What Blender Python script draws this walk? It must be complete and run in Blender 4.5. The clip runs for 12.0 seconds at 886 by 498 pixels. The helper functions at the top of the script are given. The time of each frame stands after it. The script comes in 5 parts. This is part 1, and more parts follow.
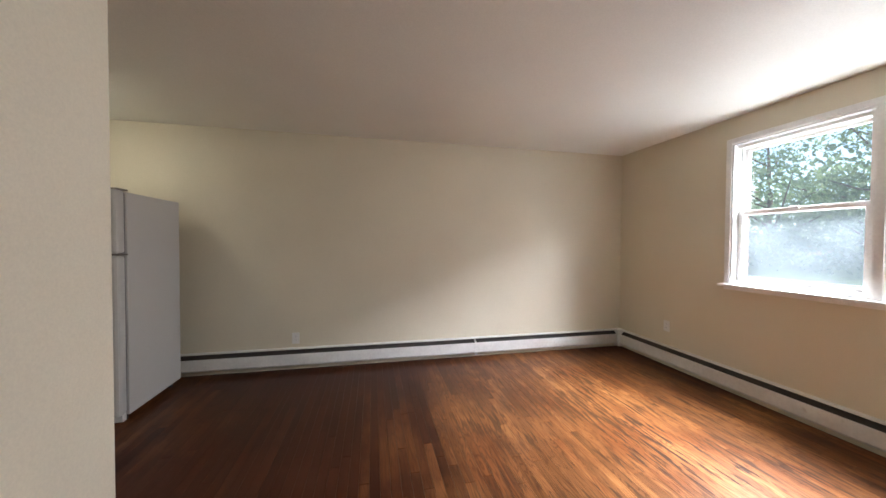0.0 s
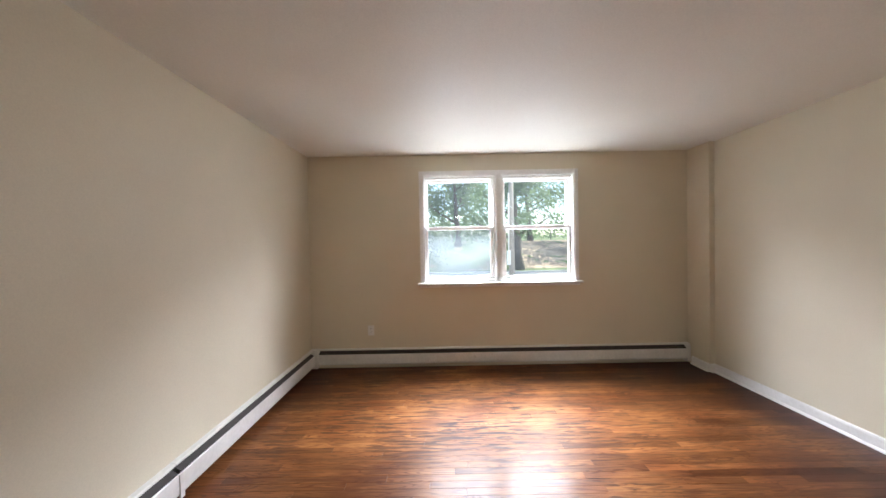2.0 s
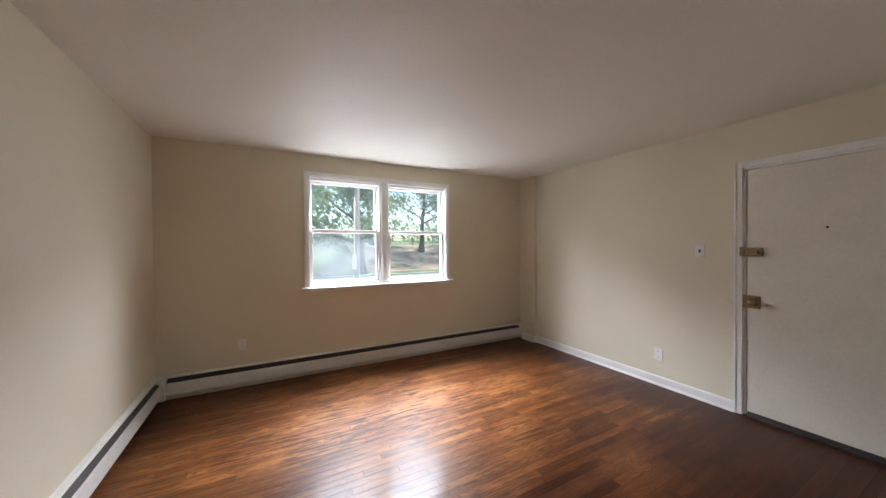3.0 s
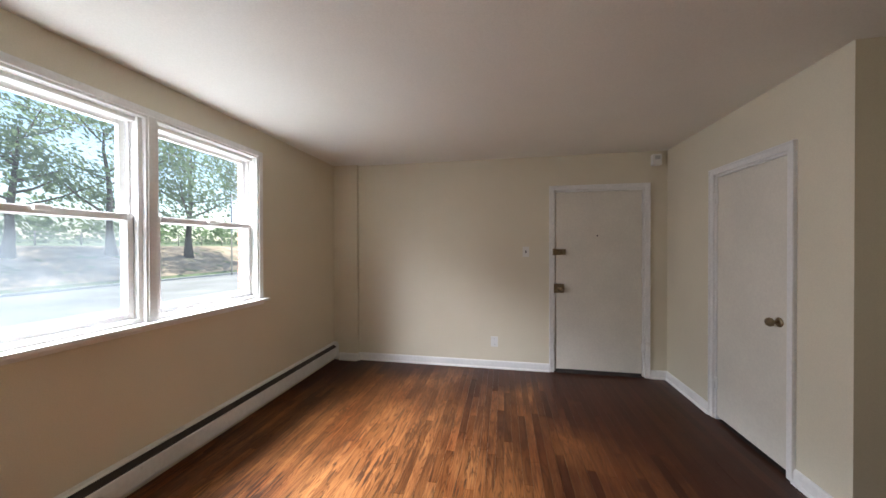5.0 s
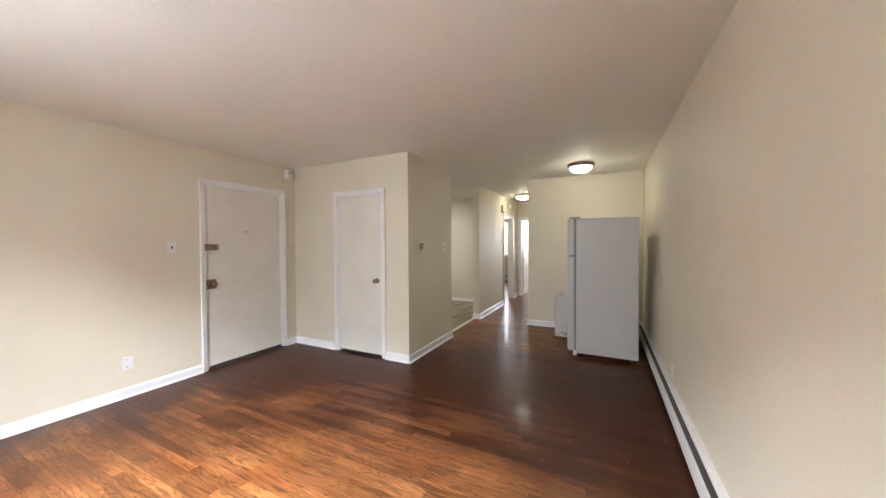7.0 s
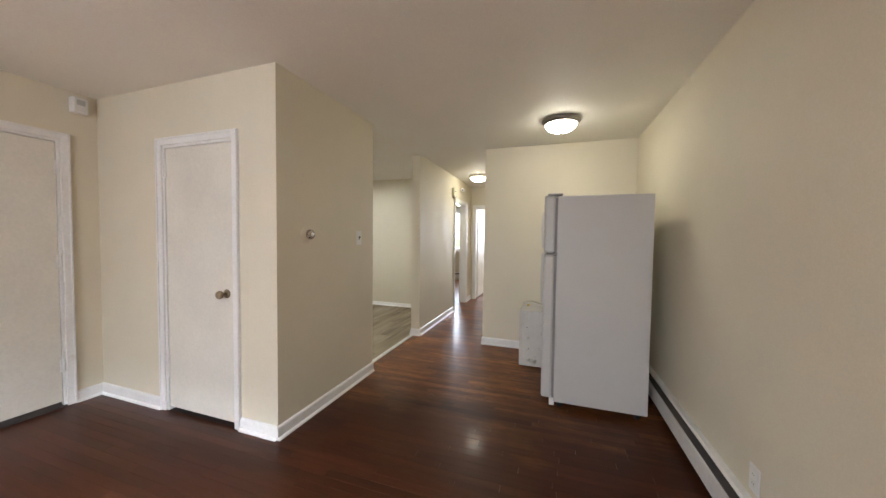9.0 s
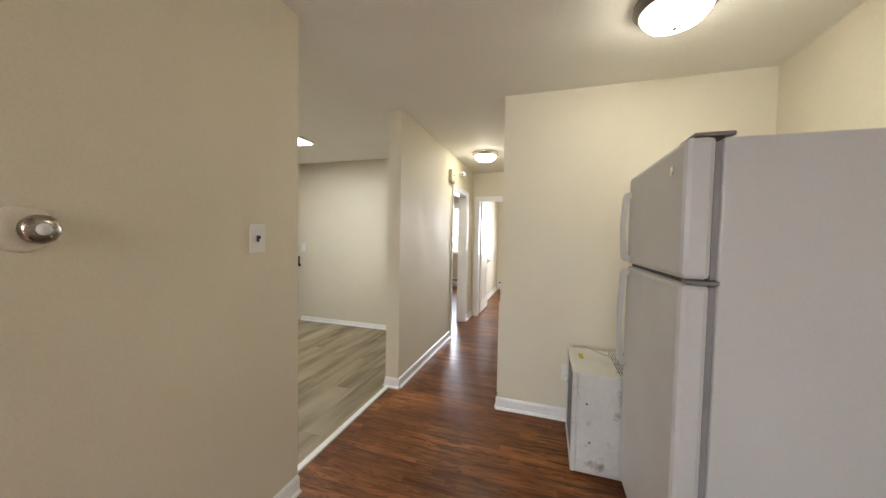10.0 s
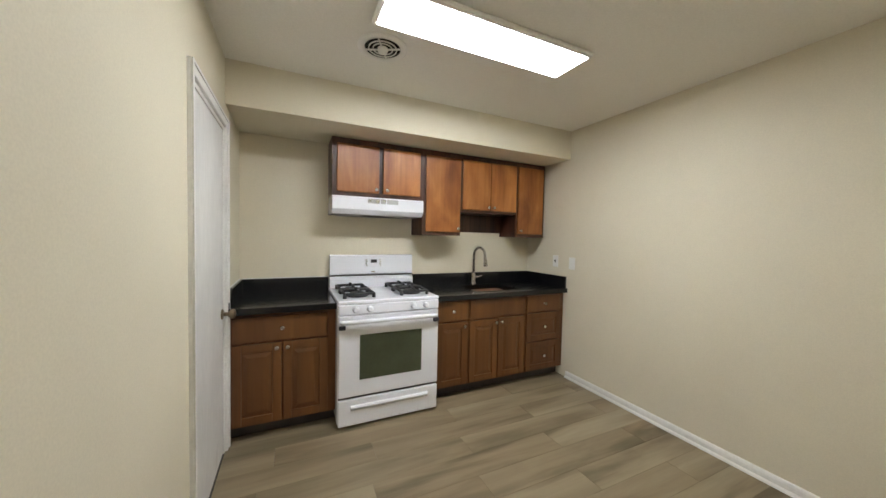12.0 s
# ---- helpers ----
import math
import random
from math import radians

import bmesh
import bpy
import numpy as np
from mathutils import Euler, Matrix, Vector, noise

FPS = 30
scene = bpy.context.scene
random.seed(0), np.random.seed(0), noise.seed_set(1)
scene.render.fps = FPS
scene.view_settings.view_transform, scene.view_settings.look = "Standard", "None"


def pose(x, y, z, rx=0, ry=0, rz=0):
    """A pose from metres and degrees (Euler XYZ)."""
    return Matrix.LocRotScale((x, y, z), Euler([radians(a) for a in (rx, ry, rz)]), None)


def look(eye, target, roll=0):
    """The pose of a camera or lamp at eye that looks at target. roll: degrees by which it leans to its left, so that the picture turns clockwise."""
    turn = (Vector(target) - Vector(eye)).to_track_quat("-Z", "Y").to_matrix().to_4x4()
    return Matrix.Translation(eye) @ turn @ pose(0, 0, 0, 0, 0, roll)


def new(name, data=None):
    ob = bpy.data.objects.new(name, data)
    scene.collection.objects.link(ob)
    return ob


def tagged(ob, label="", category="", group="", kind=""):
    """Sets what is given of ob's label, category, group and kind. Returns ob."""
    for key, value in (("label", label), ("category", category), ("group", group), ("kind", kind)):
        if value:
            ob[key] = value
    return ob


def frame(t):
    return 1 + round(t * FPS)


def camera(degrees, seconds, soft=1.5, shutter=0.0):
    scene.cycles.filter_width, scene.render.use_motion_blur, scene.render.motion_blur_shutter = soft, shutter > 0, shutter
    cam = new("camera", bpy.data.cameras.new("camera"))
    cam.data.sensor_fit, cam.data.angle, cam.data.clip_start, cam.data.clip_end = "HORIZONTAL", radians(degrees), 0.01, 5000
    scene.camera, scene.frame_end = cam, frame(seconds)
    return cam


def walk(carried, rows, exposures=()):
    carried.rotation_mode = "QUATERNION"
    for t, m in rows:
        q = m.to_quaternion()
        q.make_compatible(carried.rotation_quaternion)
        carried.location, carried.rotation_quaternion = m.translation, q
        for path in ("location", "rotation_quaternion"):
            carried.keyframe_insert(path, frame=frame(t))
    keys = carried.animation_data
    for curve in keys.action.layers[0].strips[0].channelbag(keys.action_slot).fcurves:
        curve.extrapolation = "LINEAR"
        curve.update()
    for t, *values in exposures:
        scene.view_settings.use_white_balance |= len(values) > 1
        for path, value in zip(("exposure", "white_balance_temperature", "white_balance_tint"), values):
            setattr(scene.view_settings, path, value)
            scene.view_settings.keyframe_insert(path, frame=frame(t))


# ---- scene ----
cam = camera(107.6, 12.0)
PATH = [
    (0, (0.081, 0.013, 1.325), (0.504, 1.967, 1.283), 0.3),
    (0.5, (0.056, 0.543, 1.369), (0.609, 2.465, 1.338), 0.6),
    (1, (-0.017, 1.096, 1.349), (1.25, 2.644, 1.336), 1.4),
    (1.5, (-0.231, 1.618, 1.395), (1.654, 2.287, 1.376), -0.1),
    (2, (-0.54, 2.062, 1.421), (1.46, 2.066, 1.387), -1.1),
    (2.5, (-0.786, 2.393, 1.414), (1.146, 1.876, 1.394), -0.6),
    (4.5, (0.592, 3.114, 1.435), (1.44, 1.303, 1.39), -0.1),
    (5, (1.092, 3.034, 1.416), (1.46, 1.068, 1.404), -0.1),
    (5.5, (1.671, 2.966, 1.425), (1.483, 0.975, 1.447), -0.7),
    (6, (2.075, 2.903, 1.404), (1.311, 1.055, 1.41), -1.3),
    (6.5, (2.423, 3.005, 1.403), (0.875, 1.739, 1.408), -1.4),
    (7, (2.549, 3.092, 1.392), (0.758, 2.204, 1.354), -0.3),
    (7.5, (2.532, 3.1, 1.378), (0.698, 2.304, 1.32), -0.3),
    (9.5, (0.259, 2.538, 1.343), (-1.642, 1.921, 1.268), 1.0),
    (10, (-0.447, 2.288, 1.355), (-2.35, 1.678, 1.278), 1.1),
    (10.5, (-1.111, 2.035, 1.354), (-3.023, 1.451, 1.28), 1.2),
    (11, (-1.618, 1.703, 1.317), (-3.398, 0.793, 1.258), 0.4),
    (11.5, (-1.964, 1.317, 1.342), (-3.137, -0.299, 1.234), 1.3),
    (12, (-2.114, 1.0, 1.372), (-2.96, -0.811, 1.3), 1.2),
]
EXPOSURES = [(0.0, 1.5), (1.5, 1.55), (2.5, 1.1), (4.5, 1.0), (5.5, 0.95), (6.0, 0.95), (6.5, 1.4), (7.0, 1.95), (7.5, 2.05), (9.5, 2.0), (10.0, 2.25), (10.5, 2.25), (11.2, 2.3), (12.0, 2.1)]
walk(cam, [(t, look(eye, target, roll)) for t, eye, target, roll in PATH], EXPOSURES)

# ---- world, sun, lights ----
world = bpy.data.worlds.new("sky")
scene.world = world
world.use_nodes = True
wt = world.node_tree
sky = wt.nodes.new("ShaderNodeTexSky")
sky.sky_type, sky.sun_disc = "NISHITA", False
sky.sun_elevation, sky.sun_rotation = radians(56), radians(173)
wt.links.new(sky.outputs[0], wt.nodes["Background"].inputs[0])
wt.nodes["Background"].inputs[1].default_value = 0.15
sun = new("sun", bpy.data.lights.new("sun", "SUN"))
sun.data.energy, sun.data.angle, sun.data.color = 5.0, radians(0.5), (1.0, 0.95, 0.86)
sun.matrix_world = look((0.12, -0.98, 1.48), (0, 0, 0))


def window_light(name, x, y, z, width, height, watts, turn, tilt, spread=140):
    """An added area lamp outside a window, standing in for the sky's light; turn: heading in degrees, tilt: how far it
    leans down.
    """
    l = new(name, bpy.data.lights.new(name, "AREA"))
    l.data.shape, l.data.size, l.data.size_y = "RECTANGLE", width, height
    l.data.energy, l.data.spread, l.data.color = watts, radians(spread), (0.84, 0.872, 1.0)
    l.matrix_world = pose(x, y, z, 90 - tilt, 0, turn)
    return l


# added lamp hung high outside the front window in place of open sky
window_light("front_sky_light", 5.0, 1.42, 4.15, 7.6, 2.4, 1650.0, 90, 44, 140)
# added fill lamps just outside the front and bedroom windows
window_light("front_window_light", 3.96, 1.42, 2.05, 1.9, 1.45, 52.0, 90, 38, 160)
window_light("bedroom_window_light", -9.1, 2.32, 1.56, 0.75, 1.2, 28.0, -90, 25)
window_light("second_bedroom_window_light", -9.1, -0.15, 1.56, 0.8, 1.2, 15.0, -90, 25)


# ---- materials ----
def node_mat(name):
    m = bpy.data.materials.new(name)
    m.use_nodes = True
    t = m.node_tree
    return m, t, t.nodes["Principled BSDF"]


def noise_fac(t, scale, detail=3.0, stretch=(1, 1, 1), vec=None, twist=0.0):
    if vec is None:
        vec = t.nodes.new("ShaderNodeNewGeometry").outputs["Position"]
    mp = t.nodes.new("ShaderNodeMapping")
    mp.inputs["Scale"].default_value = stretch
    t.links.new(vec, mp.inputs[0])
    n = t.nodes.new("ShaderNodeTexNoise")
    n.inputs["Scale"].default_value, n.inputs["Detail"].default_value = scale, detail
    n.inputs["Distortion"].default_value = twist
    t.links.new(mp.outputs[0], n.inputs["Vector"])
    return n.outputs["Fac"]


def ramp(t, fac, stops):
    r = t.nodes.new("ShaderNodeValToRGB")
    els = r.color_ramp.elements
    while len(els) < len(stops):
        els.new(0.5)
    for e, (p, c) in zip(els, stops):
        e.position, e.color = p, (*c, 1)
    t.links.new(fac, r.inputs[0])
    return r.outputs[0]


def mix(t, a, b, fac, kind="MIX"):
    m = t.nodes.new("ShaderNodeMix")
    m.data_type, m.blend_type = "RGBA", kind
    for sock, v in ((m.inputs[0], fac), (m.inputs[6], a), (m.inputs[7], b)):
        if isinstance(v, (int, float)):
            sock.default_value = v
        elif isinstance(v, tuple):
            sock.default_value = (*v, 1)
        else:
            t.links.new(v, sock)
    return m.outputs[2]


def surface(name, base, rough=0.5, var=0.06, scale=3.0, grain=60.0, bump=0.1, metal=0.0, coat=0.0, spots=None, stretch=(1, 1, 1), depth=0.002, speck=0.07):
    """A plain surface: colour that varies at a large and a small scale, with fine relief; spots: colour of scattered stains."""
    m, t, p = node_mat(name)
    lo, hi = tuple(c * (1 - var) for c in base), tuple(min(1, c * (1 + var)) for c in base)
    col = ramp(t, noise_fac(t, scale, 4, stretch), [(0.3, lo), (0.7, hi)])
    fine = noise_fac(t, grain, 2, stretch)
    col = mix(t, col, ramp(t, fine, [(0.3, (1.0 - speck,) * 3), (0.7, (1.0,) * 3)]), 1.0, "MULTIPLY")
    if spots:
        colour, size, amount = spots
        col = mix(t, col, colour, ramp(t, noise_fac(t, size, 5), [(1 - amount, (0, 0, 0)), (min(1.0, 1 - amount + 0.12), (1, 1, 1))]))
    t.links.new(col, p.inputs["Base Color"])
    t.links.new(ramp(t, noise_fac(t, scale * 2.3, 3), [(0.3, (max(0.02, rough - 0.06),) * 3), (0.7, (min(1, rough + 0.06),) * 3)]), p.inputs["Roughness"])
    p.inputs["Metallic"].default_value, p.inputs["Coat Weight"].default_value = metal, coat
    if bump:
        b = t.nodes.new("ShaderNodeBump")
        b.inputs["Strength"].default_value, b.inputs["Distance"].default_value = bump, depth
        t.links.new(fine, b.inputs["Height"])
        t.links.new(b.outputs[0], p.inputs["Normal"])
    return m


def wood(name, dark, mid, light, along, rough=0.35, coat=0.3, grain=9.0, bump=0.15, tone=0.5, fleck=0.75, stretch=0.07):
    """Wood with grain along an axis (0 x, 1 y, 2 z), each piece with its own tone."""
    m, t, p = node_mat(name)
    pos = t.nodes.new("ShaderNodeNewGeometry")
    rnd = t.nodes.new("ShaderNodeObjectInfo").outputs["Random"]
    off = t.nodes.new("ShaderNodeVectorMath")
    off.operation = "MULTIPLY_ADD"
    comb = t.nodes.new("ShaderNodeCombineXYZ")
    for k in range(3):
        t.links.new(rnd, comb.inputs[k])
    t.links.new(comb.outputs[0], off.inputs[0])
    off.inputs[1].default_value = (37.0, 53.0, 71.0)
    t.links.new(pos.outputs["Position"], off.inputs[2])
    st = [1.0, 1.0, 1.0]
    st[along] = stretch
    n1 = noise_fac(t, grain * 3.5, 4, tuple(st), off.outputs[0], 0.5)
    col = ramp(t, n1, [(0.33, dark), (0.52, mid), (0.72, light)])
    st[along] = 0.03
    fine = noise_fac(t, grain * 26, 3, tuple(st), off.outputs[0])
    col = mix(t, col, ramp(t, fine, [(0.36, (0.45, 0.38, 0.34)), (0.56, (1, 1, 1))]), fleck, "MULTIPLY")
    lo = 1.0 - tone
    col = mix(t, col, ramp(t, rnd, [(0.0, (lo, lo * 0.94, lo * 0.9)), (0.5, (0.97, 0.96, 0.94)), (1.0, (1.1, 1.1, 1.1))]), 1.0, "MULTIPLY")
    t.links.new(col, p.inputs["Base Color"])
    t.links.new(ramp(t, n1, [(0.3, (rough + 0.1,) * 3), (0.7, (rough - 0.05,) * 3)]), p.inputs["Roughness"])
    p.inputs["Coat Weight"].default_value, p.inputs["Coat Roughness"].default_value = coat, 0.24
    b = t.nodes.new("ShaderNodeBump")
    b.inputs["Strength"].default_value, b.inputs["Distance"].default_value = bump, 0.001
    t.links.new(fine, b.inputs["Height"])
    t.links.new(b.outputs[0], p.inputs["Normal"])
    return m


def sums(t, kind, a, b, c=None):
    n = t.nodes.new("ShaderNodeMath")
    n.operation = kind
    for k, v in enumerate((a, b, c)):
        if isinstance(v, (int, float)):
            n.inputs[k].default_value = v
        elif v is not None:
            t.links.new(v, n.inputs[k])
    return n.outputs[0]


def oak(name, island):
    """Old varnished red oak strips along y: dark where the varnish holds, worn to golden wood in the middle of the living room and along the hallway."""
    m, t, p = node_mat(name)
    geo = t.nodes.new("ShaderNodeNewGeometry")
    rnd = geo.outputs["Random Per Island"] if island else t.nodes.new("ShaderNodeObjectInfo").outputs["Random"]
    comb = t.nodes.new("ShaderNodeCombineXYZ")
    for k in range(3):
        t.links.new(rnd, comb.inputs[k])
    off = t.nodes.new("ShaderNodeVectorMath")
    off.operation = "MULTIPLY_ADD"
    t.links.new(comb.outputs[0], off.inputs[0])
    off.inputs[1].default_value = (37.0, 53.0, 71.0)
    t.links.new(geo.outputs["Position"], off.inputs[2])
    vec = off.outputs[0]
    figure = noise_fac(t, 9.0, 2, (1.0, 0.10, 1.0), vec, 0.4)
    contour = sums(t, "SINE", sums(t, "MULTIPLY", noise_fac(t, 21.0, 1, (1.0, 0.08, 1.0), vec, 0.5), 76.0), 0.0)
    contour = sums(t, "MULTIPLY_ADD", contour, 0.5, 0.5)
    cathedral = noise_fac(t, 44.0, 4, (1.0, 0.11, 1.0), vec, 1.2)
    pores = noise_fac(t, 170.0, 3, (1.0, 0.05, 1.0), vec)
    blotch = noise_fac(t, 1.3, 4)
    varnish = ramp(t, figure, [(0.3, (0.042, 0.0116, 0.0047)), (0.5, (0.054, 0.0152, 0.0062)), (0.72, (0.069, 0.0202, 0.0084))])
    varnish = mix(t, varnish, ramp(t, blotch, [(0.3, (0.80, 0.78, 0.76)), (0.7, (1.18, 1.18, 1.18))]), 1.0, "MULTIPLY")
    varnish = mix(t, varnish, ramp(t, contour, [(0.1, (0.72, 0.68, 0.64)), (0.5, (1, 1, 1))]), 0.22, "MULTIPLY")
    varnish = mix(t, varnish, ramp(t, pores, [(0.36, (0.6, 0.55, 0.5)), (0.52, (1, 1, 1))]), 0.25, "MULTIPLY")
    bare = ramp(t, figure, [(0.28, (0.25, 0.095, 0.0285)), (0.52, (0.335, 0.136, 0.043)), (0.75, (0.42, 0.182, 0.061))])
    bare = mix(t, bare, ramp(t, contour, [(0.03, (0.30, 0.20, 0.15)), (0.30, (1, 1, 1)), (0.95, (1.10, 1.12, 1.14))]), 0.58, "MULTIPLY")
    bare = mix(t, bare, ramp(t, noise_fac(t, 3.2, 4, (1.0, 0.6, 1.0)), [(0.36, (0.74, 0.62, 0.55)), (0.5, (1, 1, 1)), (0.66, (1.16, 1.2, 1.2))]), 0.9, "MULTIPLY")
    bare = mix(t, bare, ramp(t, cathedral, [(0.34, (0.5, 0.4, 0.33)), (0.46, (1, 1, 1))]), 0.28, "MULTIPLY")
    bare = mix(t, bare, ramp(t, pores, [(0.36, (0.5, 0.4, 0.33)), (0.52, (1, 1, 1))]), 0.25, "MULTIPLY")
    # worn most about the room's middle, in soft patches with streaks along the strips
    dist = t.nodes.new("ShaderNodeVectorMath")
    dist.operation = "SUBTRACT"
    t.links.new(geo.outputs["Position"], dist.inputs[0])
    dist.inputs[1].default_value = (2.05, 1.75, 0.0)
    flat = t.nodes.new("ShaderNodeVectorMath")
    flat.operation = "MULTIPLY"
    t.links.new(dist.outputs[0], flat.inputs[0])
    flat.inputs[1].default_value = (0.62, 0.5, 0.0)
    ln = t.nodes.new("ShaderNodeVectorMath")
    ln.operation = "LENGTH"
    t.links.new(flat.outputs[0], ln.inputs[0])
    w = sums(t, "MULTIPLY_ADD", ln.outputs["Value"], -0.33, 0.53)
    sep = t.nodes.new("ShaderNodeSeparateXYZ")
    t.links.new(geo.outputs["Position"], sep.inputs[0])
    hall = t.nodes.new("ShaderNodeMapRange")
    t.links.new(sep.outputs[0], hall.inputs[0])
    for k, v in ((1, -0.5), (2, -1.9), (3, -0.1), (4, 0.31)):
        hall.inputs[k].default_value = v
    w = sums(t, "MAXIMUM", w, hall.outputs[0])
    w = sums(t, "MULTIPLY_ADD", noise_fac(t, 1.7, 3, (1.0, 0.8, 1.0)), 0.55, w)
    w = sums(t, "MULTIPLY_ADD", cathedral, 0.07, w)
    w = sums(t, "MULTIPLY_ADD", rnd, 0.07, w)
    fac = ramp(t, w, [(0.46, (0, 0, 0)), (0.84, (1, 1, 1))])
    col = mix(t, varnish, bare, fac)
    # dark soaked-in flecks along the strips where the finish has gone
    fleck = sums(t, "MULTIPLY_ADD", noise_fac(t, 1.9, 2), 0.5, noise_fac(t, 42.0, 3, (1.0, 0.09, 1.0), None, 0.3))
    fleck = ramp(t, fleck, [(0.79, (0, 0, 0)), (0.86, (1, 1, 1))])
    col = mix(t, col, (0.050, 0.020, 0.010), mix(t, (0, 0, 0), fleck, fac))
    peel = ramp(t, noise_fac(t, 26.0, 4, (1.0, 0.12, 1.0), vec, 0.4), [(0.60, (0, 0, 0)), (0.80, (0.7, 0.7, 0.7))])
    col = mix(t, col, (0.44, 0.215, 0.083), mix(t, (0, 0, 0), peel, fac))
    col = mix(t, col, ramp(t, rnd, [(0.0, (0.80, 0.78, 0.76)), (0.5, (0.97, 0.97, 0.97)), (1.0, (1.14, 1.14, 1.14))]), 1.0, "MULTIPLY")
    t.links.new(col, p.inputs["Base Color"])
    t.links.new(ramp(t, w, [(0.5, (0.34,) * 3), (0.95, (0.46,) * 3)]), p.inputs["Roughness"])
    p.inputs["Coat Weight"].default_value, p.inputs["Coat Roughness"].default_value = 0.11, 0.12
    p.inputs["Specular IOR Level"].default_value = 0.16
    b = t.nodes.new("ShaderNodeBump")
    b.inputs["Strength"].default_value, b.inputs["Distance"].default_value = 0.15, 0.001
    t.links.new(pores, b.inputs["Height"])
    t.links.new(b.outputs[0], p.inputs["Normal"])
    return m


def glow(name, colour, strength):
    m, t, p = node_mat(name)
    p.inputs["Base Color"].default_value = (0.9, 0.9, 0.9, 1)
    p.inputs["Emission Color"].default_value = (*colour, 1)
    p.inputs["Emission Strength"].default_value = strength
    return m


def glass(name, haze=0.0, film=0.75, tint=(0.95, 0.98, 0.98)):
    """Window glass; haze: how much the film of dirt, fog or imitated glare covers, film: how bright that film scatters.
    """
    m, t, p = node_mat(name)
    out = t.nodes["Material Output"]
    tr = t.nodes.new("ShaderNodeBsdfTransparent")
    tr.inputs[0].default_value = (*tint, 1)
    gl = t.nodes.new("ShaderNodeBsdfGlossy")
    gl.inputs["Roughness"].default_value = 0.02
    lw = t.nodes.new("ShaderNodeLayerWeight")
    lw.inputs[0].default_value = 0.5
    pw = t.nodes.new("ShaderNodeMath")
    pw.operation, pw.inputs[1].default_value = "POWER", 4.0
    t.links.new(lw.outputs["Facing"], pw.inputs[0])
    fr = t.nodes.new("ShaderNodeMath")
    fr.operation, fr.inputs[1].default_value, fr.inputs[2].default_value = "MULTIPLY_ADD", 0.5, 0.025
    t.links.new(pw.outputs[0], fr.inputs[0])
    a = t.nodes.new("ShaderNodeMixShader")
    t.links.new(fr.outputs[0], a.inputs[0])
    t.links.new(tr.outputs[0], a.inputs[1])
    t.links.new(gl.outputs[0], a.inputs[2])
    last = a
    if haze:
        df = t.nodes.new("ShaderNodeBsdfTranslucent")
        t.links.new(ramp(t, noise_fac(t, 5.0, 4), [(0.3, (film * 0.80, film * 0.92, film * 0.95)), (0.7, (film, film * 1.14, film * 1.2))]), df.inputs[0])
        last = t.nodes.new("ShaderNodeMixShader")
        t.links.new(ramp(t, noise_fac(t, 3.5, 5), [(0.3, (haze * 0.7,) * 3), (0.55, (haze,) * 3)]), last.inputs[0])
        t.links.new(a.outputs[0], last.inputs[1])
        t.links.new(df.outputs[0], last.inputs[2])
    t.links.new(last.outputs[0], out.inputs[0])
    return m


WALL = surface("cream_wall_paint", (0.72, 0.66, 0.515), 0.63, 0.035, 1.2, 170, 0.22, depth=0.0012)
CEIL = surface("white_ceiling_paint", (0.84, 0.82, 0.755), 0.6, 0.03, 1.0, 140, 0.18)
TRIM = surface("white_gloss_paint", (0.83, 0.82, 0.79), 0.35, 0.05, 4, 50, 0.12, spots=((0.62, 0.58, 0.5), 7, 0.27))
DOORW = surface("white_door_paint", (0.75, 0.715, 0.625), 0.38, 0.05, 2.5, 60, 0.1)
HEATW = surface("white_enamel", (0.76, 0.75, 0.71), 0.36, 0.06, 5, 40, 0.05, spots=((0.5, 0.46, 0.38), 9, 0.3))
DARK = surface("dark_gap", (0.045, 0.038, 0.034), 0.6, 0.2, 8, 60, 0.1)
# near-black colour that paints the shade inside the heater slots
SLOT = surface("painted_slot_shade", (0.045, 0.038, 0.033), 0.5, 0.15, 8, 60, 0.05)
VOID = surface("black_void", (0.008, 0.008, 0.008), 0.9, 0.2, 8, 60, 0.0)
FRIDGE = surface("textured_white_steel", (0.56, 0.545, 0.51), 0.38, 0.02, 2, 260, 0.35, depth=0.0009)
PLASTIC = surface("white_plastic", (0.78, 0.77, 0.73), 0.35, 0.03, 8, 60, 0.02, speck=0.015)
BRASS = surface("aged_brass", (0.31, 0.24, 0.15), 0.36, 0.25, 30, 120, 0.1, metal=1.0)
FAUCET = surface("antique_nickel", (0.40, 0.36, 0.30), 0.28, 0.1, 30, 200, 0.03, metal=1.0)
CHROME = surface("brushed_nickel", (0.62, 0.6, 0.56), 0.24, 0.1, 30, 200, 0.05, metal=1.0)
BRONZE = surface("dark_bronze_ring", (0.26, 0.24, 0.22), 0.35, 0.15, 12, 90, 0.05, metal=0.8)
ENAMEL = surface("stove_enamel", (0.80, 0.81, 0.86), 0.2, 0.02, 3, 50, 0.0, coat=0.4, speck=0.01)
IRON = surface("cast_iron", (0.025, 0.025, 0.027), 0.55, 0.3, 20, 120, 0.3)
OVENGLASS = surface("oven_glass", (0.055, 0.066, 0.040), 0.08, 0.2, 3, 40, 0.0, coat=0.5)
GRANITE = surface("black_granite", (0.008, 0.008, 0.0095), 0.15, 0.4, 30, 220, 0.02, spots=((0.07, 0.07, 0.08), 160, 0.22))
STEEL = surface("sink_steel", (0.5, 0.5, 0.5), 0.3, 0.1, 12, 90, 0.05, metal=1.0)
CONCRETE = surface("pale_concrete", (0.47, 0.46, 0.44), 0.9, 0.12, 0.4, 14, 0.3)
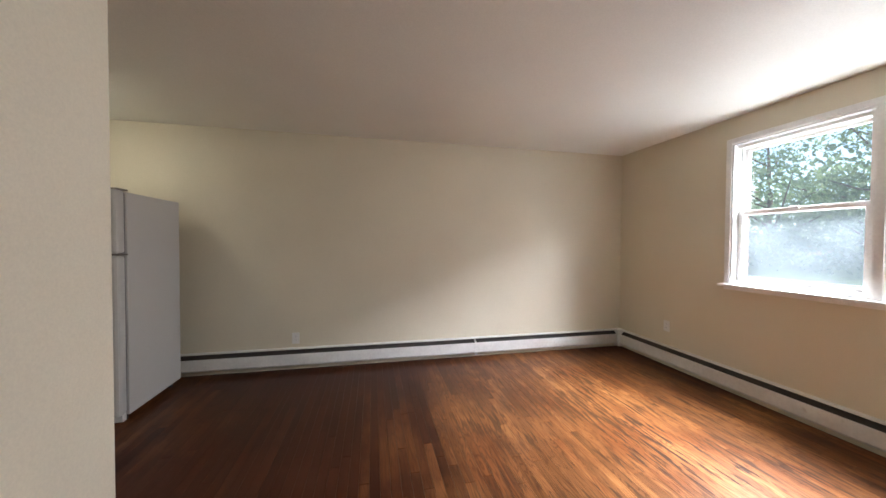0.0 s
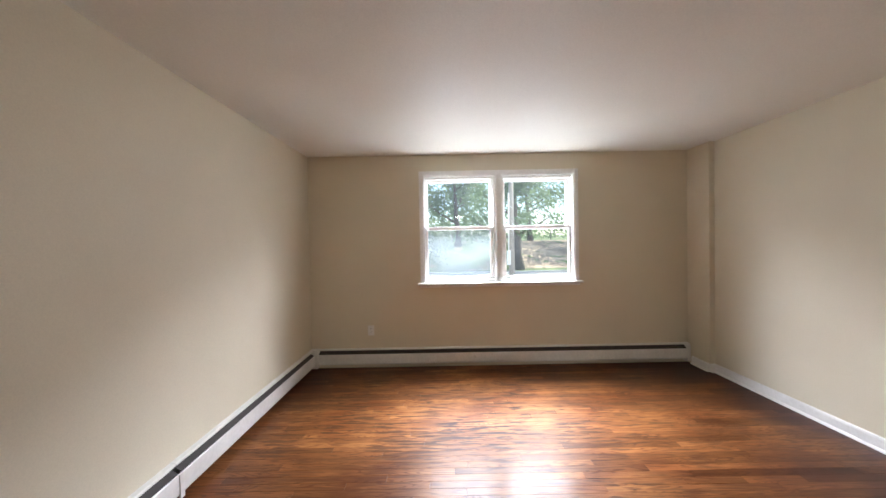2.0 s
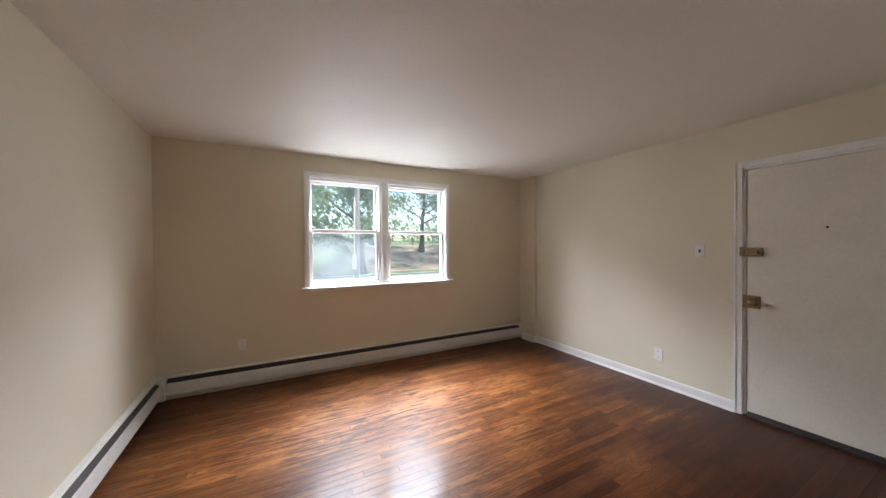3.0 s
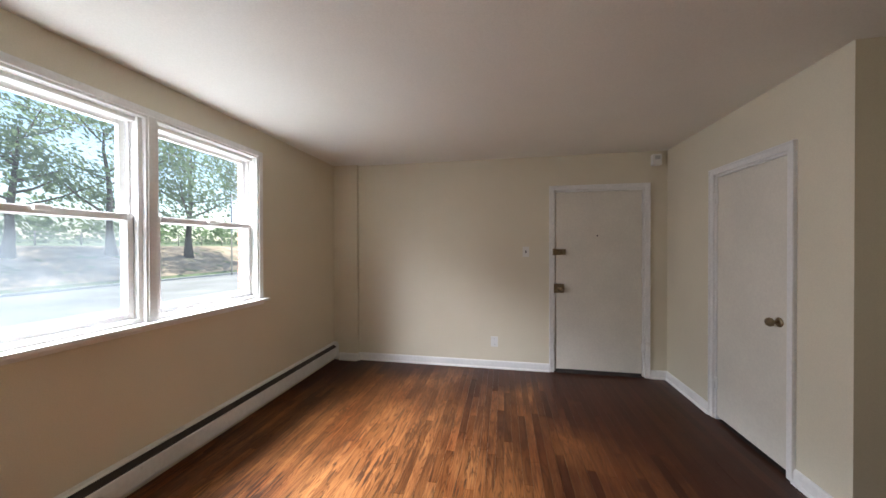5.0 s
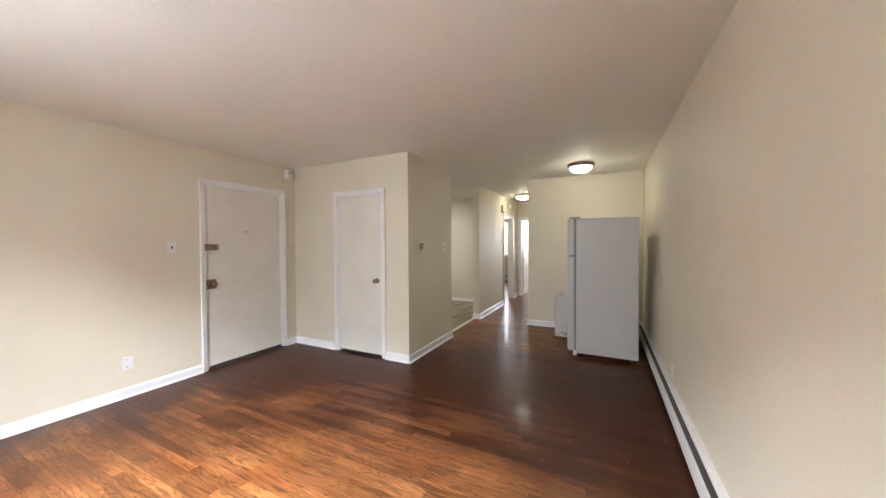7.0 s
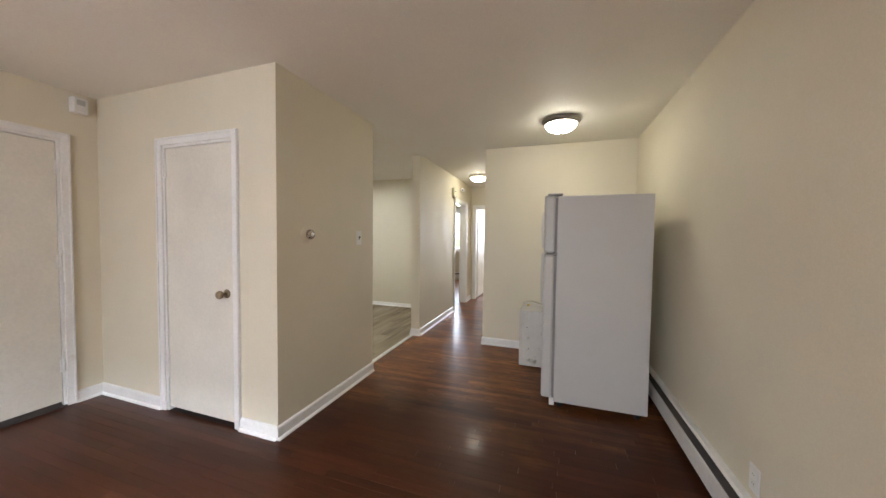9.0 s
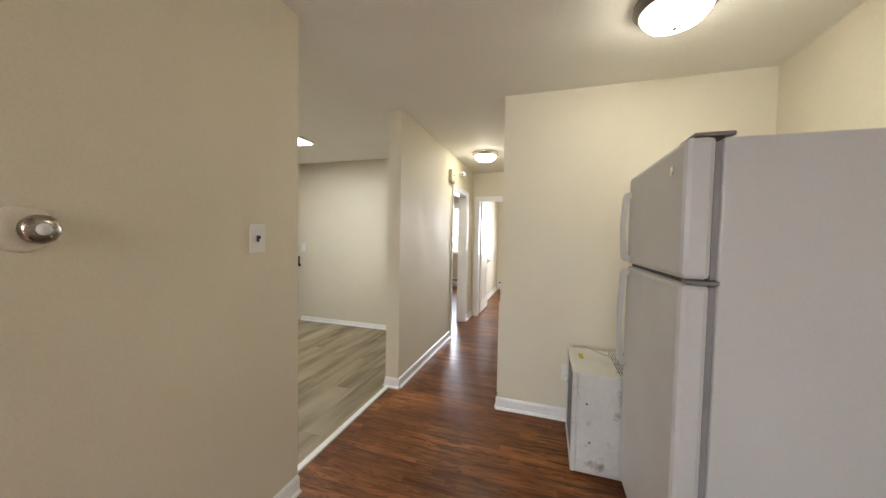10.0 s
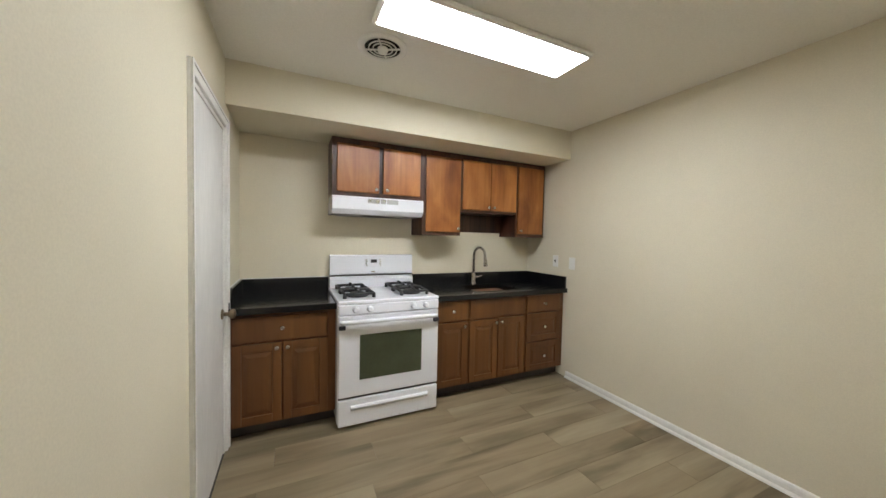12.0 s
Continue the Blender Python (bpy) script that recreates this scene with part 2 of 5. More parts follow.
ASPHALT = surface("asphalt", (0.25, 0.25, 0.25), 0.9, 0.25, 0.3, 20, 0.4)
GRASS = surface("lawn", (0.125, 0.165, 0.068), 0.9, 0.35, 0.5, 9, 0.6, spots=((0.30, 0.22, 0.15), 0.35, 0.40), depth=0.03)
LITTER = surface("leaf_litter_bank", (0.38, 0.29, 0.21), 0.95, 0.4, 0.6, 6, 0.6, spots=((0.12, 0.17, 0.06), 0.8, 0.42), depth=0.03)
BARK = surface("bark", (0.10, 0.08, 0.065), 0.9, 0.35, 1.5, 8, 0.8, stretch=(1, 1, 0.25), depth=0.03)
POLEW = surface("weathered_pole", (0.36, 0.32, 0.28), 0.85, 0.25, 2, 12, 0.4, stretch=(1, 1, 0.1))
BRICK = surface("red_brick", (0.30, 0.12, 0.085), 0.85, 0.3, 6, 60, 0.4)
MORTAR = surface("mortar", (0.45, 0.42, 0.38), 0.9, 0.12, 6, 80, 0.4)
# faint haze on the clear panes imitates glare from the bright outdoors
GLASS = glass("window_glass", 0.004)
HAZY = glass("fogged_window_glass", 0.27, 0.085)
LAMPGLASS = glow("lit_frosted_glass", (1.0, 0.95, 0.80), 8.7)
PANEL = glow("lit_acrylic_diffuser", (0.92, 0.96, 1.0), 9.8)
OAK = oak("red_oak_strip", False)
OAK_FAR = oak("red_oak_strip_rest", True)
VINYL = wood("grey_oak_vinyl", (0.142, 0.110, 0.062), (0.262, 0.210, 0.130), (0.335, 0.277, 0.180), 0, 0.46, 0.0, 1.5, bump=0.04, tone=0.05, fleck=0.12, stretch=0.16)
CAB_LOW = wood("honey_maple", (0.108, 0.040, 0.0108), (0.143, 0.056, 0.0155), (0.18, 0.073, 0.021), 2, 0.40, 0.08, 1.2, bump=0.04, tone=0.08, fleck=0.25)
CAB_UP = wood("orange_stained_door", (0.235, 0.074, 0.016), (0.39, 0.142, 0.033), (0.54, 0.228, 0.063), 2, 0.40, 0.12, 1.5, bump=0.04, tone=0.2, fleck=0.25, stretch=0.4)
CAB_FRAME = wood("dark_walnut_frame", (0.045, 0.016, 0.009), (0.075, 0.027, 0.014), (0.11, 0.042, 0.02), 2, 0.4, 0.2, 1.6, bump=0.05, tone=0.1)


# ---- building helpers ----
def origin(ob):
    v = Vector((0, 0, 0))
    while ob is not None:
        v += ob.location
        ob = ob.parent
    return v


def box(bm, x0, x1, y0, y1, z0, z1, bevel=0.0, seg=2):
    made = bmesh.ops.create_cube(bm, size=1.0)["verts"]
    for v in made:
        v.co = Vector(((x0 + x1) / 2 + v.co.x * abs(x1 - x0), (y0 + y1) / 2 + v.co.y * abs(y1 - y0), (z0 + z1) / 2 + v.co.z * abs(z1 - z0)))
    if bevel:
        edges = list({e for v in made for e in v.link_edges})
        bmesh.ops.bevel(bm, geom=edges, offset=bevel, segments=seg, profile=0.5, affect="EDGES")
    return bm


def boxes(*dims, bevel=0.0):
    bm = bmesh.new()
    for d in dims:
        box(bm, *d, bevel=bevel)
    return bm


def tube(bm, pts, radii, sides=12, caps=True):
    """A round bar along points, with a radius at each."""
    rings = []
    for i, p in enumerate(pts):
        p = Vector(p)
        a = Vector(pts[max(0, i - 1)])
        b = Vector(pts[min(len(pts) - 1, i + 1)])
        q = (b - a).to_track_quat("Z", "Y")
        r = radii[i] if isinstance(radii, (list, tuple)) else radii
        rings.append([bm.verts.new(p + q @ Vector((r * math.cos(k * math.tau / sides), r * math.sin(k * math.tau / sides), 0))) for k in range(sides)])
    for a, b in zip(rings, rings[1:]):
        for k in range(sides):
            f = bm.faces.new((a[k], a[(k + 1) % sides], b[(k + 1) % sides], b[k]))
            f.smooth = True
    if caps:
        bm.faces.new(list(reversed(rings[0])))
        bm.faces.new(rings[-1])
    return bm


def lathe(bm, profile, m=None, sides=24, caps=True):
    """A turned shape about z from (radius, height) pairs, moved by m."""
    m = m or Matrix()
    rings = [[bm.verts.new(m @ Vector((r * math.cos(k * math.tau / sides), r * math.sin(k * math.tau / sides), h))) for k in range(sides)] for r, h in profile]
    for a, b in zip(rings, rings[1:]):
        for k in range(sides):
            f = bm.faces.new((a[k], a[(k + 1) % sides], b[(k + 1) % sides], b[k]))
            f.smooth = True
    if caps:
        bm.faces.new(list(reversed(rings[0])))
        bm.faces.new(rings[-1])
    return bm


def sweep(bm, outline, axis, a, b):
    """A closed outline of (u, v) pulled along axis 0 (outline in y, z) or 1 (outline in x, z) from a to b."""
    def at(u, v, w):
        return (w, u, v) if axis == 0 else (u, w, v)
    r0 = [bm.verts.new(at(u, v, a)) for u, v in outline]
    r1 = [bm.verts.new(at(u, v, b)) for u, v in outline]
    n = len(outline)
    for k in range(n):
        bm.faces.new((r0[k], r0[(k + 1) % n], r1[(k + 1) % n], r1[k]))
    bm.faces.new(list(reversed(r0)))
    bm.faces.new(r1)
    bmesh.ops.recalc_face_normals(bm, faces=bm.faces)
    return bm


def thing(name, loc, label, category, group="", kind=""):
    ob = new(name)
    ob.location = loc
    ob.empty_display_size = 0.1
    return tagged(ob, label, category, group, kind)


def part(name, bm, material, parent=None, label="", kind=""):
    me = bpy.data.meshes.new(name)
    bm.to_mesh(me)
    bm.free()
    me.materials.append(material)
    ob = new(name, me)
    if parent is not None:
        me.transform(Matrix.Translation(-origin(parent)))
        ob.parent = parent
    return tagged(ob, label, kind=kind)


def structure(name, bm, material, label, category):
    return tagged(part(name, bm, material), label, category, kind="structure")


# ---- the large structure ----
H = 2.44
EAST, NORTH, SOUTH, WEST = 3.2, 3.61, -0.80, -3.0
WY0, WY1, WZ0, WZ1 = 0.545, 2.30, 0.965, 2.215      # opening of the front window
structure("wall_east", boxes((EAST, 3.36, -1.0, WY0, 0, H), (EAST, 3.36, WY1, 3.8, 0, H), (EAST, 3.36, WY0, WY1, 0, WZ0), (EAST, 3.36, WY0, WY1, WZ1, H)), WALL, "cream painted wall with a double window", "wall")
structure("wall_north", boxes((-3.12, EAST, NORTH, 3.8, 0, H)), WALL, "long cream painted plaster wall", "wall")
FD0, FD1, FDH = -0.40, 0.535, 2.05                  # front door opening
structure("wall_south", boxes((FD1, 2.89, -0.95, SOUTH, 0, H), (2.89, EAST, -0.95, -0.745, 0, H), (-0.74, FD0, -0.95, SOUTH, 0, H), (FD0, FD1, -0.95, SOUTH, FDH, H)), WALL, "cream wall with a shallow chase in the corner", "wall")
CD0, CD1, CDH = -0.005, 0.705, 2.0
structure("wall_closet", boxes((-0.74, -0.62, SOUTH, CD0, 0, H), (-0.74, -0.62, CD1, 0.94, 0, H), (-0.74, -0.62, CD0, CD1, CDH, H)), WALL, "cream closet wall with a white door", "wall")
structure("wall_hall_corner", boxes((-1.80, -0.62, 0.94, 1.075, 0, H)), WALL, "cream wall end between kitchen and hallway", "wall")
structure("wall_hall_south", boxes((-4.66, -3.03, 0.94, 1.065, 0, H), (-5.45, -4.66, 0.94, 1.065, 2.0, H), (-8.9, -5.45, 0.94, 1.065, 0, H)), WALL, "cream hallway wall with satin sheen", "wall")
ND0, ND1 = -4.5, -3.77
structure("wall_hall_north", boxes((ND1, WEST, 1.95, 2.07, 0, H), (-5.9, ND0, 1.95, 2.07, 0, H), (ND0, ND1, 1.95, 2.07, 2.02, H)), WALL, "cream hallway wall with doorways", "wall")
structure("wall_nook", boxes((-3.12, WEST, 2.07, NORTH, 0, H)), WALL, "cream wall behind the refrigerator nook", "wall")
BD0, BD1, BDH = 1.16, 1.905, 1.985
structure("wall_hall_end", boxes((-6.02, -5.9, 1.065, BD0, 0, H), (-6.02, -5.9, BD1, 3.8, 0, H), (-6.02, -5.9, BD0, BD1, BDH, H)), WALL, "cream wall at the end of the hall", "wall")
KD0, KD1, KDH = -1.365, -0.645, 2.01
structure("wall_kitchen_east", boxes((-1.74, -1.62, -2.14, KD0, 0, H), (-1.74, -1.62, KD1, 0.94, 0, H), (-1.74, -1.62, KD0, KD1, KDH, H)), WALL, "cream kitchen wall with a pantry door", "wall")
structure("wall_kitchen_south", boxes((-4.75, -1.62, -2.14, -2.01, 0, H)), WALL, "cream kitchen wall behind the cabinets", "wall")
structure("wall_kitchen_west", boxes((-4.75, -4.61, -2.01, 0.94, 0, H)), WALL, "plain cream kitchen side wall", "wall")
structure("kitchen_soffit", boxes((-4.61, -1.74, -2.01, -1.405, 2.165, H)), WALL, "cream boxed soffit above the cabinets", "soffit")
BW = [(1.95, 2.70, 0.94, 2.19), (-0.55, 0.25, 0.94, 2.19)]
structure("wall_west", boxes((-9.05, -8.9, -2.6, -0.55, 0, H), (-9.05, -8.9, 0.25, 1.95, 0, H), (-9.05, -8.9, 2.70, 3.8, 0, H), (-9.05, -8.9, -0.55, 0.25, 0, 0.94), (-9.05, -8.9, -0.55, 0.25, 2.19, H), (-9.05, -8.9, 1.95, 2.70, 0, 0.94), (-9.05, -8.9, 1.95, 2.70, 2.19, H)), WALL, "cream bedroom wall with windows", "wall")
structure("wall_bedroom_north", boxes((-8.9, -6.02, NORTH, 3.8, 0, H)), WALL, "plain cream bedroom wall", "wall")
structure("wall_bedroom_south", boxes((-8.9, -4.75, -2.6, -2.45, 0, H), (-4.85, -4.75, -2.45, 0.94, 0, H)), WALL, "plain cream bedroom walls", "wall")
structure("wall_bath", boxes((-6.02, -3.12, 3.0, 3.12, 0, H)), WALL, "plain cream bathroom wall", "wall")
structure("wall_stairwell", boxes((-1.0, 3.36, -2.5, -2.4, 0, H), (3.26, 3.36, -2.4, -1.0, 0, H), (-1.62, -0.74, -0.95, SOUTH, 0, H)), WALL, "plain cream outer walls", "wall")
structure("ceiling", boxes((-9.05, 3.36, -2.6, 3.8, H, H + 0.15)), CEIL, "white painted plaster ceiling", "ceiling")
structure("roof", boxes((-9.4, 3.7, -3.0, 4.2, H + 0.16, H + 0.6)), CONCRETE, "plain flat building top", "roof")
floor = structure("floor", boxes((-9.05, 3.36, -2.6, 3.8, -0.2, -0.012)), DARK, "red oak strip floor, worn near the window", "floor")

# ---- outside ----
def ground_z(x):
    if x < 27:
        return -1.1
    if x < 38:
        return -1.1 + 2.7 * (0.5 - 0.5 * math.cos((x - 27) / 11 * math.pi))
    return 1.6 + (x - 38) * 0.02


def sheet(xs, ys, lift=0.0):
    bm = bmesh.new()
    grid = [[bm.verts.new((x, y, ground_z(x) + lift)) for y in ys] for x in xs]
    for a, b in zip(grid, grid[1:]):
        for k in range(len(ys) - 1):
            bm.faces.new((a[k], b[k], b[k + 1], a[k + 1]))
    return bm


YS = [-900, -300, -100, -60, -40, -25, -12, 0, 12, 25, 40, 60, 100, 300, 900]
structure("ground", sheet([-900, -200, -50, -9.5, 3.3, 10, 26.3, 27, 28, 29, 30, 31, 32, 33, 34, 35, 36, 37, 38, 60, 200, 900], YS), GRASS, "green lawn with dry leaves and bare patches", "ground")
structure("bank", sheet([28.6 + 0.6 * k for k in range(15)], [-60, -40, -25, -12, -5], 0.02), LITTER, "bank covered with dry leaf litter", "bank")
structure("pavement", sheet([4.2, 16.5], [-70, -30, 0, 30, 70], 0.03), CONCRETE, "pale sunlit concrete parking area", "pavement")
structure("road", sheet([16.5, 26.0], [-70, -30, 0, 30, 70], 0.012), ASPHALT, "grey asphalt road in tree shade", "road")
structure("kerb", boxes((26.0, 26.2, -70, 70, -1.3, -0.95)), CONCRETE, "pale concrete kerb along the road", "kerb")
LEAVES = []
for k, c in enumerate(((0.115, 0.165, 0.095), (0.14, 0.19, 0.11), (0.10, 0.145, 0.09))):
    lm = surface("foliage" + "_ab c"[k].strip(), c, 0.6, 0.45, 0.7, 3, 0.0)
    lt = lm.node_tree
    tr = lt.nodes.new("ShaderNodeBsdfTranslucent")
    tr.inputs[0].default_value = (c[0] * 2.2, c[1] * 2.2, c[2] * 1.9, 1)
    ad = lt.nodes.new("ShaderNodeMixShader")
    ad.inputs[0].default_value = 0.4
    lt.links.new(lt.nodes["Principled BSDF"].outputs[0], ad.inputs[1])
    lt.links.new(tr.outputs[0], ad.inputs[2])
    lt.links.new(ad.outputs[0], lt.nodes["Material Output"].inputs[0])
    LEAVES.append(lm)


def leaf_cloud(bm, rng, centres, per, spread, size):
    for c, r in centres:
        for _ in range(per):
            d = Vector((rng.gauss(0, 1), rng.gauss(0, 1), rng.gauss(0, 0.75)))
            p = Vector(c) + d * r * spread
            n = Vector((rng.gauss(0, 1), rng.gauss(0, 1), rng.gauss(0.5, 1))).normalized()
            u = n.orthogonal().normalized() * size * rng.uniform(0.5, 1.2)
            v = n.cross(u) * rng.uniform(0.5, 0.9)
            bm.faces.new([bm.verts.new(q) for q in (p - u, p - v * 0.7, p + u, p + v * 0.7)])
    return bm


def tree(x, y, height, girth, seed, tone, low=0.33, dense=1.0):
    rng = random.Random(seed)
    z0 = ground_z(x) - 0.1
    t = thing("tree", (x, y, z0), "leafy deciduous tree with a dark trunk on the grass", "tree", "trees across the road")
    bm = bmesh.new()
    top = Vector((x + rng.uniform(-0.8, 0.8), y + rng.uniform(-0.8, 0.8), z0 + height * 0.75))
    base = Vector((x, y, z0))
    pts = [base.lerp(top, k / 6) + Vector((rng.gauss(0, 0.08), rng.gauss(0, 0.08), 0)) * (k > 0) for k in range(7)]
    tube(bm, pts, [girth * 1.5] + [girth * (1 - 0.13 * k) for k in range(1, 7)], 10)
    centres = []
    for k in range(11):
        f = rng.uniform(low, 0.98)
        s = base.lerp(top, f)
        a = rng.uniform(0, math.tau)
        ln = height * rng.uniform(0.22, 0.42) * (1.15 - 0.5 * f)
        e = s + Vector((math.cos(a) * ln, math.sin(a) * ln, ln * rng.uniform(0.25, 0.8)))
        m = s.lerp(e, 0.5) + Vector((0, 0, -0.05 * ln))
        tube(bm, [s, m, e], [girth * 0.42 * (1.2 - f), girth * 0.25, girth * 0.08], 6)
        for g in (0.45, 0.7, 0.9, 1.08):
            centres.append((s.lerp(e, g) + Vector((rng.gauss(0, 0.5), rng.gauss(0, 0.5), rng.gauss(0.2, 0.5))), height * rng.uniform(0.06, 0.11)))
    part("trunk", bm, BARK, t, "dark rough bark")
    part("crown", leaf_cloud(bmesh.new(), rng, centres, int(70 * dense), 0.75, 0.21), LEAVES[tone], t, "loose green leaves")
    return t


for spec in ((28.5, -4.6, 11, 0.42, 1, 0, 0.3, 1.3), (33, 5, 13, 0.32, 2, 2, 0.2, 1.5), (34, 9.5, 12, 0.3, 3, 0, 0.15, 1.5), (32, 14, 13, 0.3, 4, 1, 0.1, 1.5),
             (35, 0.5, 13, 0.32, 5, 2, 0.25, 1.4), (37, -8, 12, 0.28, 6, 1, 0.35, 0.8), (34, -13, 12, 0.3, 7, 0, 0.35, 0.9), (34, -19, 14, 0.3, 8, 1, 0.3, 1.3),
             (33, -25, 15, 0.32, 9, 0, 0.3, 1.4), (31.5, -34, 18, 0.5, 10, 2, 0.2, 2.2), (28, -44, 17, 0.4, 11, 0, 0.2, 1.8), (33, 21, 13, 0.3, 12, 2, 0.1, 1.3), (30, 30, 13, 0.3, 13, 0, 0.1, 1.3),
             (27.5, -58, 13, 0.34, 14, 1, 0.3, 1.0), (36, 17, 14, 0.3, 15, 1, 0.1, 1.3)):
    tree(*spec)
rng = random.Random(77)
hedge = [((rng.uniform(42, 52), rng.uniform(-6, 60), rng.uniform(1.0, 10)), 1.2) for _ in range(420)] + [((rng.uniform(52, 64), rng.uniform(-110, -6), rng.uniform(1.0, 6)), 1.2) for _ in range(260)]
tagged(part("far_woods", leaf_cloud(bmesh.new(), rng, hedge, 26, 1.0, 0.45), LEAVES[0]), "dense green woods behind the bank", "woods", kind="stuff")
shrub = [((rng.uniform(29.5, 33), rng.uniform(1.5, 26), ground_z(31) + rng.uniform(0.0, 3.0)), 0.8) for _ in range(170)]
tagged(part("undergrowth", leaf_cloud(bmesh.new(), rng, shrub, 40, 0.9, 0.2), LEAVES[2]), "thick green undergrowth on the bank", "shrubs", kind="stuff")

fence = thing("fence", (39, -20, ground_z(39)), "thin dark wire fence along the bank top", "fence")
for k in range(16):
    y = -44 + k * 3
    part("post", tube(bmesh.new(), [(39, y, ground_z(39) - 0.1), (39, y, ground_z(39) + 1.2)], 0.05, 6), BRONZE, fence)
for z in (0.4, 0.8, 1.15):
    part("rail", tube(bmesh.new(), [(39, -44, ground_z(39) + z), (39, 1, ground_z(39) + z)], 0.02, 5), BRONZE, fence)

pole = thing("utility_pole", (20, -2.25, -1.1), "weathered pale wooden utility pole with a box", "pole")
part("shaft", tube(bmesh.new(), [(20, -2.25, -1.2), (20, -2.25, 9.5)], [0.18, 0.13], 14), POLEW, pole)
part("meter_box", boxes((19.74, 19.84, -2.13, -1.9, 0.0, 0.9), bevel=0.02), PLASTIC, pole, "pale metal box")
part("conduit", tube(bmesh.new(), [(19.8, -2.02, 0.9), (19.8, -2.05, 4.5)], 0.04, 8), PLASTIC, pole)
sign = thing("road_sign_post", (25.2, -22.2, -1.1), "thin grey street post beside the road", "post")
part("shaft", tube(bmesh.new(), [(25.2, -22.2, -1.2), (25.2, -22.2, 6.2)], 0.07, 8), CHROME, sign)
part("arm", tube(bmesh.new(), [(25.2, -22.2, 6.0), (24.4, -20.8, 6.2)], 0.04, 8), CHROME, sign)
wires = thing("overhead_wire", (20, -2.25, 7.5), "thin dark overhead wires along the road", "wire")
for k, z in enumerate((7.5, 8.3)):
    part("cable", tube(bmesh.new(), [(20, -2.25 + d, z - 1.0 * (1 - (abs(d) - 20) ** 2 / 400)) for d in range(-40, 41, 5)], 0.02, 5), IRON, wires)


def car(x, y):
    """A parked white estate car, rear towards the house once turned."""
    z = -1.07
    c = thing("car", (x, y, z), "white parked car on the sunlit parking area", "car")
    paint = surface("white_car_paint", (0.75, 0.75, 0.75), 0.2, 0.02, 2, 40, 0.0, coat=0.8)
    body = [(-2.2, 0.35), (-2.25, 0.75), (-2.15, 1.0), (-1.95, 1.05), (1.0, 1.0), (2.0, 0.85), (2.2, 0.6), (2.2, 0.35)]
    def prof(pts, x0, x1):
        bm = bmesh.new()
        sweep(bm, [(y + u, z + v) for u, v in pts], 0, x + x0, x + x1)
        bmesh.ops.bevel(bm, geom=list(bm.edges), offset=0.012, segments=2, affect="EDGES", clamp_overlap=True)
        return bm
    b = part("body", prof(body, -0.88, 0.88), paint, c)
    part("cabin", prof([(-2.05, 1.0), (-1.75, 1.5), (0.1, 1.52), (0.95, 0.98)], -0.74, 0.74), paint, c)
    part("rear_window", prof([(-2.09, 1.08), (-1.83, 1.45), (-1.78, 1.45), (-2.0, 1.08)], -0.62, 0.62), OVENGLASS, c, "dark rear glass")
    for sx in (-0.77, 0.72):
        part("side_window", prof([(-1.7, 1.08), (-1.6, 1.43), (0.05, 1.44), (0.7, 1.06)], sx, sx + 0.05), OVENGLASS, c, "dark side glass")
    for sx in (-0.86, 0.66):
        for sy in (-1.35, 1.4):
            w = part("wheel", lathe(bmesh.new(), [(0.15, 0), (0.33, 0.0), (0.345, 0.05), (0.345, 0.17), (0.33, 0.2), (0.15, 0.2)], Matrix.Translation((x + sx, y + sy, z + 0.345)) @ pose(0, 0, 0, 0, 90), 20), IRON, c, "black tyre")
            part("rim", lathe(bmesh.new(), [(0.02, -0.01), (0.22, -0.01), (0.22, 0.21), (0.02, 0.21)], Matrix.Translation((x + sx, y + sy, z + 0.345)) @ pose(0, 0, 0, 0, 90), 16), CHROME, w, "silver rim")
    red = surface("red_lens", (0.45, 0.03, 0.02), 0.2, 0.1, 5, 40, 0.0)
    for sx in (-0.8, 0.58):
        part("tail_light", boxes((x + sx, x + sx + 0.22, y - 2.27, y - 2.2, z + 0.75, z + 0.98), bevel=0.02), red, c, "red tail light")
    return c


car(14.65, -16.4).rotation_euler = (0, 0, math.pi)

